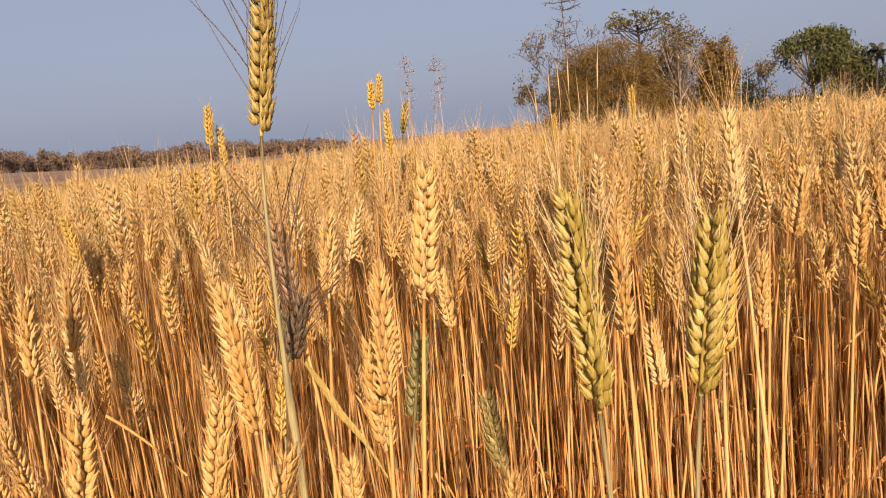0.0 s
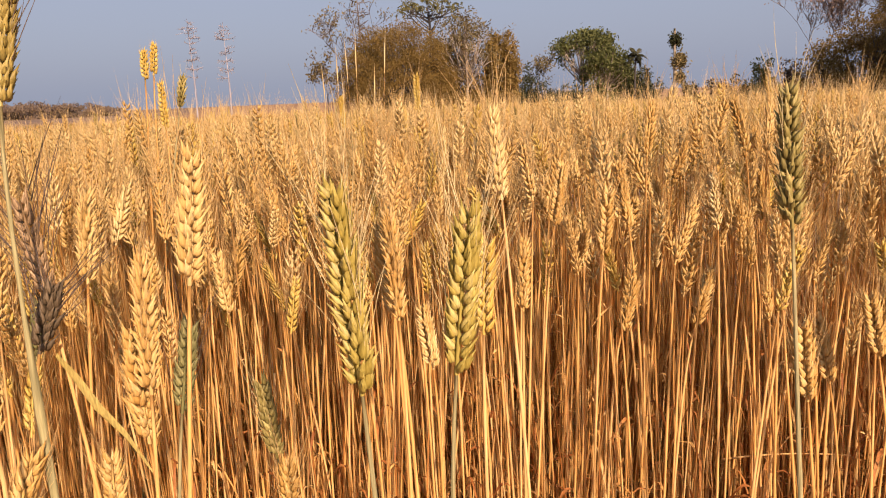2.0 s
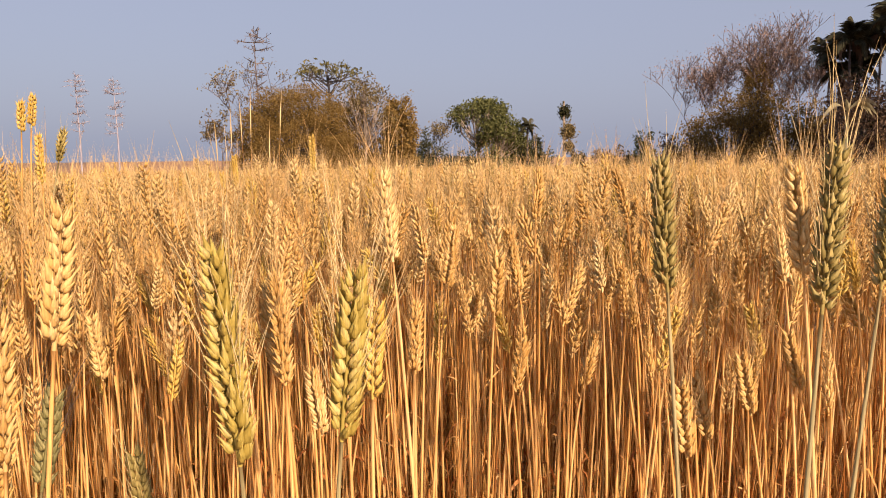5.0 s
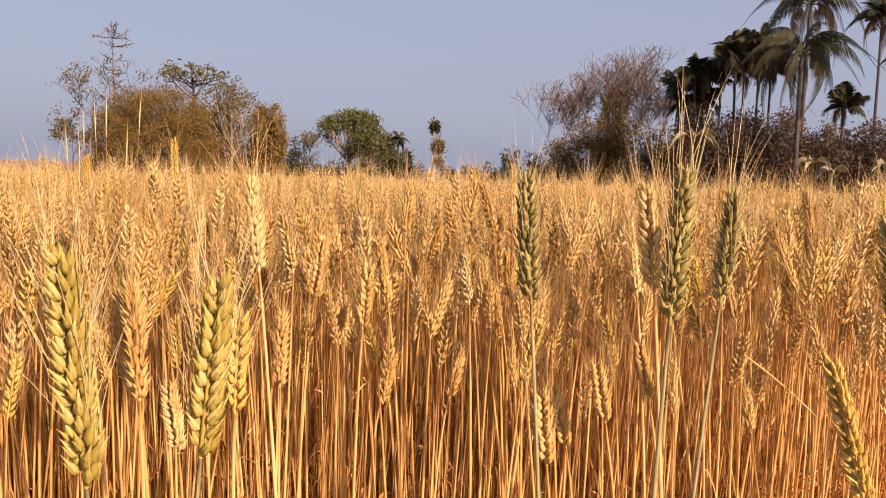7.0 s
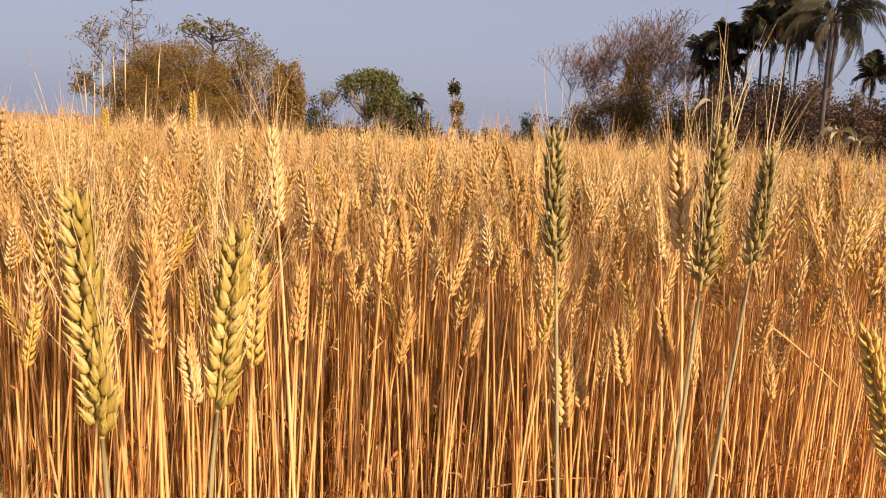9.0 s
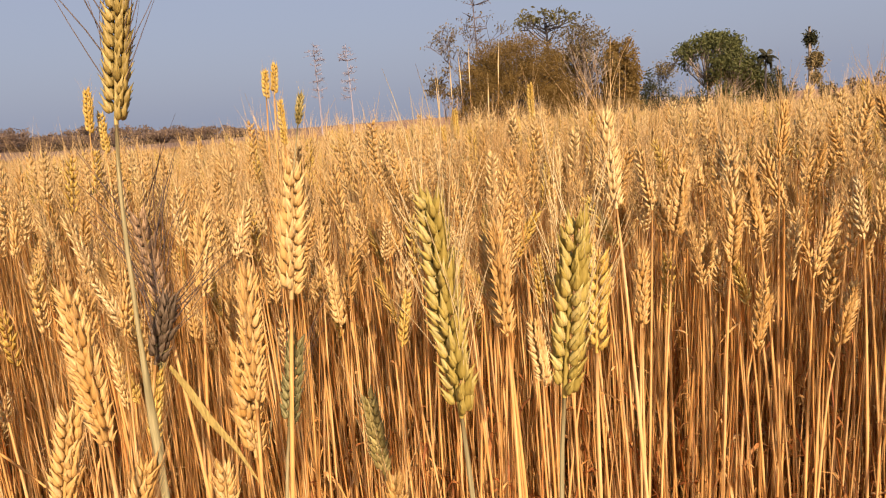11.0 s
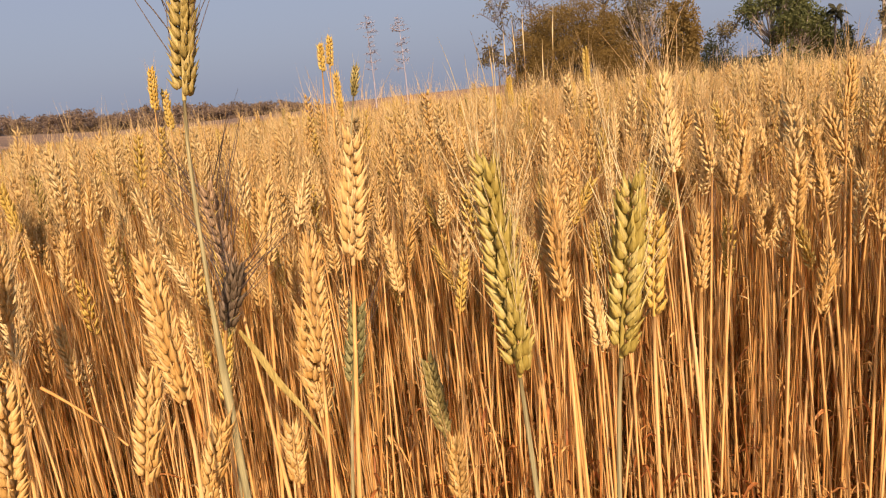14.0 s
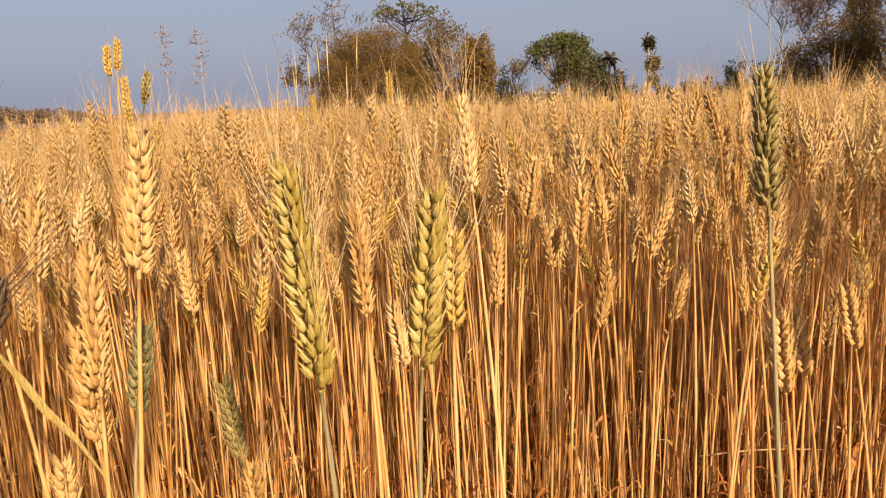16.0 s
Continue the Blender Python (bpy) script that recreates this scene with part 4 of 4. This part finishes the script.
def frond_mesh(length, droop, leaflets, leaf_len, gen, hang, leaf_w):
    """A feather frond along +x: a bent midrib with leaflets hanging from both sides."""
    t = np.linspace(0, 1, 9)
    line = np.stack([length * (t - 0.30 * droop * t ** 3), 0 * t, length * (0.55 * t - 1.05 * droop * t ** 2.2)], 1)
    rib = tubes(line[None], np.linspace(0.035, 0.008, 9) * length / 3, 4)
    u = np.linspace(0.14, 0.99, leaflets)
    root = np.stack([np.interp(u, t, line[:, i]) for i in range(3)], 1)
    way = np.stack([np.interp(u, t, np.gradient(line[:, i], t)) for i in range(3)], 1)
    way /= np.linalg.norm(way, axis=1, keepdims=True)
    out = [rib]
    for s in (-1, 1):
        ll = leaf_len * np.sin(np.pi * (0.18 + 0.74 * u)) * gen.uniform(0.8, 1.15, leaflets)
        d = way * 0.5 + np.array([0, s, 0]) * (0.75 - 0.35 * hang) + np.array([0, 0, -1]) * (0.25 + hang) * gen.uniform(0.7, 1.3, (leaflets, 1))
        d /= np.linalg.norm(d, axis=1, keepdims=True)
        mid = root + d * ll[:, None] * 0.5
        end = root + d * ll[:, None] + np.array([0, 0, -0.18]) * ll[:, None]
        w = way * leaf_w
        v = np.stack([root - w * 0.6, root + w * 0.6, mid + w, mid - w, end], 1)
        f = np.array([[0, 1, 2], [0, 2, 3], [3, 2, 4]])
        out.append((v.reshape(-1, 3), (f[None] + (np.arange(leaflets) * 5)[:, None, None]).reshape(-1, 3)))
    return join(*out)


def palm(name, label, az, r, crown_el, seed, fronds, length, trunk_r, leaflets, leaf_len, hang, lift=(-25, 70), dead=0, leaf_w=0.04, droops=(0.6, 0.9, 1.2)):
    gen = np.random.default_rng(seed)
    thing = tagged(new(name), label, "palm")
    thing.location = polar(az, r)
    h = rise(crown_el, r)
    t = np.linspace(0, 1, 24)
    line = np.stack([0.12 * h * 0.1 * np.sin(t * 2 + seed), 0.1 * t, h * t], 1)
    rad = trunk_r * (1.25 - 0.45 * t) * (1 + 0.05 * (np.arange(24) % 2))
    part("trunk", to_mesh("trunk", *tubes(line[None], rad, 9), BARK), thing, "ringed palm trunk")
    top = Vector(line[-1])
    shapes = [to_mesh("frond", *frond_mesh(length, d, leaflets, leaf_len, gen, hang, leaf_w), FOLIAGE["frond"], smooth=False) for d in droops]
    brown = to_mesh("dry_frond", *frond_mesh(length * 0.8, 1.5, leaflets, leaf_len * 0.8, gen, hang + 0.4, leaf_w), FOLIAGE["brush"], smooth=False)
    for i in range(fronds):
        a = 137.5 * i + gen.uniform(-12, 12)
        e = lift[0] + (lift[1] - lift[0]) * (i / max(1, fronds - 1)) + gen.uniform(-6, 6)
        m = Matrix.Translation(top) @ pose(0, 0, 0, gen.uniform(-15, 15), -e, a)
        me = brown if i < dead else shapes[int(gen.integers(0, 3))]
        s = float(gen.uniform(0.85, 1.08))
        part("frond", me, thing, "brown hanging frond" if i < dead else "", m @ Matrix.Diagonal((s, s, s, 1)))
    return thing


def bare_conifer(label, az, r, top_el, seed, mat, scale=1.0, thick=1.0):
    """A thin bare tree with short level branches in tiers."""
    gen = np.random.default_rng(seed)
    thing = tagged(new("bare_tree"), label, "tree")
    thing.location = polar(az, r)
    h = rise(top_el, r)
    t = np.linspace(0, 1, 12)
    part("trunk", to_mesh("trunk", *tubes(np.stack([0.06 * np.sin(5 * t), 0 * t, h * t], 1)[None], np.linspace(0.085, 0.015, 12) * thick, 6), mat), thing, "straight slender trunk")
    rows = []
    for z in (0.97, 0.93, 0.90, 0.90, 0.85, 0.85, 0.77, 0.71, 0.69, 0.63, 0.61, 0.54, 0.52, 0.46):
        z += 0.0 if seed == 3 else gen.uniform(-0.02, 0.02)
        for k in range(4):
            a, L = gen.uniform(0, 6.28), scale * gen.uniform(0.5, 1.0) * (0.45 if z > 0.95 else (1.35 if seed == 3 else 0.9) if 0.83 < z < 0.92 else 0.75 if z > 0.7 else 0.9)
            p = np.array([0, 0, z * h])
            d = np.array([math.cos(a), math.sin(a), gen.uniform(-0.05, 0.35)])
            rows.append([p, p + d * L * 0.5, p + d * L + [0, 0, 0.08]])
            for _ in range(3):
                s = p + d * L * gen.uniform(0.4, 0.9)
                e = s + gen.normal(0, 0.16, 3) * scale
                rows.append([s, (s + e) / 2, e])
    tagged(part("branching", to_mesh("branching", *tubes(np.array(rows), np.array([0.022, 0.016, 0.010]) * thick, 4), mat), thing, "short level branches"), kind="stuff")


bare_conifer("tall thin bare tree with tiers of level twigs", 10.65, 43, 9.7, 3, FOLIAGE["grey"])
tree("sparse_tree", "thin tree with a sparse see-through crown", 9.1, 42, 7.2, 21, "dull", 500, 0.085, 0.16, FOLIAGE["grey"], spread=0.75, first=0.48, levels=4, r0=0.075, forks=(2, 3))
tree("sparse_tree", "low leaning tree with loose dark leaves", 7.9, 41, 3.7, 22, "dull", 650, 0.10, 0.14, FOLIAGE["grey"], spread=0.95, first=0.25, levels=4, r0=0.06, forks=(2, 3), up=0.15)
shrub("bamboo_clump", "large olive-brown bamboo-like thicket behind the wheat", 13.4, 40, 6.8, rise(5.9, 40), 31, "bamboo", 70000, 0.055, 60, "thicket", dome=520)
shrub("small_tree", "greyish brown bushy tree with loose leaves", 17.6, 42.5, 3.8, rise(5.0, 42.5), 131, "bamboo", 15000, 0.07, 26, "tree", dome=True)


def crown_tree(name, label, az, r, top_el, half, depth, seed, foliage, clumps, n_leaves, size, sigma, bark=None, trunk_r=0.10, fork=0.6, bowl=2.0, inner=0.25, first=0.62):
    """A tree whose limbs fan out from the trunk's fork to clumps of leaves on an open dome."""
    gen = np.random.default_rng(seed)
    thing = tagged(new(name), label, "tree")
    thing.location = polar(az, r)
    h = rise(top_el, r)
    t = np.linspace(0, 1, 8)
    lean = gen.normal(0, 0.12)
    stem = np.stack([0.10 * np.sin(3 * t) + lean * t, 0 * t, (fork + 0.16) * h * t], 1)
    part("trunk", to_mesh("trunk", *tubes(stem[None], np.linspace(trunk_r, trunk_r * 0.55, 8), 7), bark or BARK), thing, "slender upright trunk")
    a, u = gen.uniform(0, 6.28, clumps), np.sqrt(gen.uniform(0.0, 1.0, clumps))
    z = h - 0.12 - depth * (1 - np.sqrt(np.maximum(0.02, 1 - u ** bowl))) + gen.normal(0, 0.09 * depth, clumps)
    low = gen.random(clumps) < inner
    z[low] -= depth * gen.uniform(0.15, 0.6, low.sum())
    tip = np.column_stack([np.cos(a) * u * half, np.sin(a) * u * half, z])
    at = gen.uniform(first, 1.0, clumps)
    root = np.stack([np.interp(at, t, stem[:, i]) for i in range(3)], 1)
    out = (tip - root) * [0.16, 0.16, 0]
    line = curve_lines(root, tip, out + [0, 0, -0.03 * depth], 6)
    twig = line[:, 3] + (tip - line[:, 3]) * 0.6 + gen.normal(0, 1, tip.shape) * [0.28, 0.28, 0.16]
    twigs = curve_lines(line[:, 3], twig, gen.normal(0, 0.03, tip.shape), 6)
    tagged(part("branching", to_mesh("branching", *tubes(np.concatenate([line, twigs]), np.linspace(0.034, 0.010, 6) * (trunk_r / 0.1) ** 0.6, 4), bark or BARK), thing, "spreading limbs"), kind="stuff")
    cent = np.concatenate([tip, tip, twig]) + gen.normal(0, 1, (3 * clumps, 3)) * [0.10, 0.10, 0.04]
    cent = cent[gen.random(len(cent)) < 0.85]
    part("crown", to_mesh("crown", *leaves(cent, n_leaves, np.array(sigma), size, gen), FOLIAGE[foliage], smooth=False), thing, "open crown of leaf clumps")
    return thing


crown_tree("spreading_tree", "tree with a flat open olive-green crown", 15.9, 42.5, 7.4, 1.7, 0.75, 29, "olive", 24, 560, 0.115, (0.20, 0.20, 0.10), fork=0.72, bowl=1.4, inner=0.45, first=0.8)
crown_tree("spreading_tree", "greyish tree with a loose crown", 18.3, 41, 6.1, 1.7, 1.9, 24, "dull", 60, 2400, 0.085, (0.2, 0.2, 0.16), PALE_BARK, 0.08, fork=0.35, inner=0.5)
shrub("small_tree", "compact brownish tree with a rounded top", 21.1, 43, 2.7, rise(5.2, 43), 25, "bamboo", 9000, 0.10, 14, "tree", dome=True)
shrub("shrub", "dark low shrub at the field's far edge", 23.2, 56, 3.0, rise(2.2, 56), 26, "dark", 2600, 0.11, 12)
tree("spreading_tree", "slim greyish tree over the dark shrubs", 24.3, 58, 3.0, 27, "dull", 700, 0.10, 0.2, spread=0.8, first=0.4, levels=3, r0=0.07)
crown_tree("broadleaf_tree", "green broadleaf tree with a domed open crown and pale limbs", 27.2, 60, 4.35, 2.25, 1.5, 28, "green", 60, 4200, 0.14, (0.30, 0.30, 0.18), PALE_BARK, 0.16, fork=0.38, inner=0.05)
crown_tree("broadleaf_tree", "smaller green broadleaf tree with a lower crown", 28.9, 59, 3.3, 1.7, 2.2, 34, "green", 60, 4200, 0.14, (0.30, 0.30, 0.24), PALE_BARK, 0.10, fork=0.3, inner=0.5)
shrub("broadleaf_tree", "dense green tree at the field's far edge", 29.6, 61, 4.0, rise(2.6, 61), 29, "green", 7000, 0.13, 14, "tree", dome=True)
shrub("shrub", "dark green shrub at the field's far edge", 31.6, 59, 2.6, rise(1.9, 59), 30, "dark", 3200, 0.12, 12)
shrub("shrub", "dark green shrub under the broadleaf trees", 26.0, 59, 4.2, rise(1.3, 59), 33, "dark", 3400, 0.12, 12)
palm("areca_palm", "small dark palm among the shrubs", 31.0, 58, 2.3, 5, 10, 1.0, 0.07, 16, 0.45, 0.5)


def clad_pole():
    """A thin dead palm with two clumps of creeper."""
    gen = np.random.default_rng(9)
    thing = tagged(new("dead_palm"), "thin dead palm trunk with clumps of creeper", "palm")
    thing.location = polar(33.7, 50)
    h = rise(4.2, 50)
    t = np.linspace(0, 1, 14)
    part("trunk", to_mesh("trunk", *tubes(np.stack([0.05 * np.sin(4 * t), 0 * t, h * t], 1)[None], np.linspace(0.13, 0.07, 14), 8), PALE_BARK), thing, "bleached bare trunk")
    for z, s, k, nl, mat in ((rise(3.4, 50), (0.24, 0.24, 0.32), 60, 700, "dark"), (rise(1.9, 50), (0.34, 0.34, 0.42), 90, 1100, "dull"), (rise(0.8, 50), (0.22, 0.22, 0.3), 40, 400, "dull")):
        c = gen.normal(0, 0.42, (k, 3)) * s + ([0.26, -0.17, z] if mat == "dull" else [0.05, 0, z])
        part("creeper", to_mesh("creeper", *leaves(c, nl, 0.14, 0.10, gen), FOLIAGE[mat], smooth=False), thing, "hanging creeper clump")


clad_pole()
for az, w, el, seed, mat in ((36.6, 2.4, 0.9, 51, "brush"), (39.6, 1.7, 2.1, 52, "green"), (38.2, 2.0, 1.1, 53, "dull"), (41.2, 2.4, 1.6, 54, "brush"), (34.9, 1.6, 0.5, 55, "dull")):
    shrub("shrub", "low shrub beyond the wheat", az, 50, w, rise(el, 50), seed, mat, 1900, 0.10, 10)
# bare trees on the right with dry thicket below
for az, r, el, seed, label in ((43.2, 47, 7.3, 63, "smaller leafless tree over the thicket"), (45.0, 47, 9.0, 64, "leafless tree with a fan of russet twigs"), (46.6, 46, 9.5, 61, "leafless tree with a fine haze of russet twigs"), (48.2, 48, 9.2, 66, "leafless tree with a fan of russet twigs"), (49.8, 46, 9.9, 62, "leafless tree with a rounded russet crown")):
    tree("bare_tree", label, az, r, el, seed, "rosy", 1200, 0.06, 0.22, FOLIAGE["twig"], spread=0.62, first=0.26, levels=5, forks=(3, 3) if seed in (61, 62) else (2, 3), r0=0.11, up=0.42, wobble=0.13, ratio=0.72)
shrub("thicket", "tangled dry brown thicket under the bare trees", 46.8, 45, 6.2, rise(5.0, 46), 64, "bamboo", 17000, 0.075, 50, "thicket", dome=True)
shrub("small_tree", "olive-brown brushy growth among the bare trees", 47.2, 45.5, 2.6, rise(7.2, 45.5), 164, "bamboo", 8000, 0.065, 30, "tree", dome=True)
shrub("thicket", "low dry brown thicket", 43.4, 45, 3.4, rise(3.2, 45), 65, "bamboo", 4600, 0.085, 26, "thicket", dome=True)
shrub("thicket", "dry brown thicket beside the palms", 50.5, 44, 3.4, rise(3.9, 44), 66, "bamboo", 5000, 0.085, 26, "thicket", dome=True)
for az, w, el, seed, mat in ((53.6, 3.6, 4.3, 71, "brush"), (56.4, 3.0, 4.0, 72, "brush"), (59.0, 3.2, 3.9, 73, "brush"), (61.8, 3.0, 3.0, 74, "brush"), (64.6, 3.0, 3.2, 75, "brush"), (67.6, 3.4, 3.6, 76, "brush"), (70.8, 3.4, 3.0, 77, "dull")):
    shrub("thicket", "dark dry undergrowth below the palms", az, 37.3, w, rise(el + 1.4, 37.3), seed, mat, 8000, 0.075, 22, "thicket", dome=True)
for az, el, seed, nf, L, r in ((51.9, 6.4, 81, 11, 1.15, 40), (52.9, 7.4, 82, 12, 1.2, 39), (53.9, 6.9, 83, 12, 1.2, 41), (54.7, 7.7, 93, 12, 1.2, 40), (55.7, 8.6, 84, 13, 1.3, 38), (56.3, 7.4, 85, 12, 1.25, 40), (57.2, 8.8, 86, 13, 1.3, 38), (57.9, 7.6, 94, 12, 1.3, 40), (52.4, 5.2, 95, 11, 1.1, 40), (53.6, 5.6, 96, 11, 1.1, 41), (62.6, 5.0, 87, 11, 1.15, 40), (64.4, 10.6, 88, 12, 1.4, 38), (66.2, 8.0, 89, 11, 1.3, 40)):
    palm("areca_palm", "slender areca palm with a dark drooping crown", az, r, el, seed, nf + 4, L * 1.15, 0.06, 20, 0.62, 0.30, (-18, 82), 2, 0.045, (0.35, 0.65, 1.05))
palm("coconut_palm", "coconut palm with long arching drooping fronds", 59.9, 36, 8.7, 91, 21, 3.3, 0.095, 54, 0.8, 1.1, (-45, 62), 2, 0.022, (1.0, 1.3, 1.5))
palm("coconut_palm", "tall coconut palm behind with a ragged crown", 60.15, 43, 11.9, 92, 20, 3.6, 0.095, 54, 0.85, 1.1, (-40, 62), 3, 0.022, (1.0, 1.3, 1.5))
shrub("thicket", "dark tangled growth between the palms", 53.4, 42, 2.6, rise(6.0, 42), 97, "dark", 3600, 0.12, 14, "thicket")
shrub("thicket", "dark tangled growth between the palms", 56.8, 42, 2.6, rise(5.0, 42), 98, "brush", 3600, 0.12, 14, "thicket")


def banana(az, r, el, seed):
    gen = np.random.default_rng(seed)
    thing = tagged(new("banana_plant"), "banana plant with broad torn pale leaves", "plant", "banana plants")
    thing.location = polar(az, r)
    h = rise(el, r)
    line = np.stack([0 * np.linspace(0, 1, 6), 0 * np.linspace(0, 1, 6), np.linspace(0, h * 0.6, 6)], 1)
    part("stem", to_mesh("stem", *tubes(line[None], np.linspace(0.12, 0.06, 6), 8), FOLIAGE["banana"]), thing)
    for k in range(8):
        a = gen.uniform(0, 6.28)
        way = np.array([[math.cos(a) * 0.6, math.sin(a) * 0.6, 0.85]])
        part("leaf", to_mesh("leaf", *blades(line[-1][None], way, np.array([h * 0.38]), np.array([0.26]), np.array([gen.uniform(0.7, 1.3)]), 9, 0.9), FOLIAGE["banana"]), thing)


for az, el, seed in ((60.9, 3.5, 1), (62.1, 2.6, 2), (65.4, 3.3, 3), (52.9, 6.2, 4)):
    banana(az, 35.4, el, seed)
for az, w, el, seed, mat in ((52.6, 4.2, 3.9, 171, "brush"), (56.0, 4.2, 4.0, 172, "brush"), (59.4, 4.2, 3.7, 173, "brush"), (62.8, 4.2, 3.3, 174, "brush"), (66.4, 4.4, 3.4, 175, "brush")):
    shrub("thicket", "dense dry growth behind the palms", az, 47, w, rise(el + 0.6, 47), seed, mat, 5200, 0.12, 16, "thicket", dome=True)
# thin trees far behind, haze put into their pale bluish colour
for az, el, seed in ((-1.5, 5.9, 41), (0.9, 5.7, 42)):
    bare_conifer("far thin leafless tree, coloured pale to stand for haze", az, 90, el, seed, FOLIAGE["pale"], 1.5, 1.5)


def wood_top(az):
    """Height of the far wood's outline, in degrees."""
    return float(np.interp(az, (-62, -38, -35, -32, -28.5, -26, -24, -17, -11, -3, 9), (2.0, 2.05, 1.75, 1.45, 1.75, 1.2, 1.25, 0.95, 0.5, 0.15, 0.05)))


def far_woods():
    """A low wood along the horizon, as one uneven mass of crowns, haze put into its leaf colour."""
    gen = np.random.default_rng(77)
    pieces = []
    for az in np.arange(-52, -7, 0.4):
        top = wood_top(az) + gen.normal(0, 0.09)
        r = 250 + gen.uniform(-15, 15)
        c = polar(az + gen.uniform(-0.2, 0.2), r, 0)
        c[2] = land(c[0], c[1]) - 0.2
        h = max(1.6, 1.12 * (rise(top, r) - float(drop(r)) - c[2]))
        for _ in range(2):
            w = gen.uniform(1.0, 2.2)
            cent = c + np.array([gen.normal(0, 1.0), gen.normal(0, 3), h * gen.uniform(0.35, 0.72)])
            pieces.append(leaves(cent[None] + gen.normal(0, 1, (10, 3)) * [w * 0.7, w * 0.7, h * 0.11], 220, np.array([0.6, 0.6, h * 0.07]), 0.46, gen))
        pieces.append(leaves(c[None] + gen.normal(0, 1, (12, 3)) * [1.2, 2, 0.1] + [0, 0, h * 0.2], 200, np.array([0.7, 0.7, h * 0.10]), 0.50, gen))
    tagged(part("far_woods", to_mesh("far_woods", *join(*pieces), FOLIAGE["far"], smooth=False)), "low brownish wood along the horizon, its colour lightened for haze", "woods", kind="stuff")


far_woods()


def weeds():
    """Low olive weeds on the open ground past the wheat."""
    gen = np.random.default_rng(78)
    n = 340
    az, r = gen.uniform(-56, -24, n), gen.uniform(13, 40, n)
    c = np.stack([r * np.sin(np.radians(az)), r * np.cos(np.radians(az)), np.zeros(n)], 1)
    c[:, 2] = [land(x, y) + 0.05 for x, y, _ in c]
    c = np.repeat(c, 6, 0) + gen.normal(0, 1, (n * 6, 3)) * [0.35, 0.35, 0.04]
    tagged(part("weeds", to_mesh("weeds", *leaves(c, 9000, np.array([0.12, 0.12, 0.06]), 0.10, gen), FOLIAGE["dull"], smooth=False)), "low dull green weeds on the bare ground", "weeds", kind="stuff")


weeds()
for k in range(18):
    gen_ = random.Random(300 + k)
    h = gen_.uniform(0.55, 1.0)
    p = polar(-41 + k * 0.75 + gen_.uniform(-0.3, 0.3), 30 + gen_.uniform(-4, 4))
    p[2] = land(p[0], p[1]) - 0.05
    line = curve_lines(p[None], (p + [gen_.uniform(-0.10, 0.10), 0, h])[None], np.zeros((1, 3)), 4) - p
    st = tagged(part("stake", to_mesh("stake", *tubes(line, np.linspace(0.030, 0.020, 4), 6), FOLIAGE["pale"])), "rough pale wooden stake in the open ground", "stake", "stakes beyond the wheat")
    st.location = p
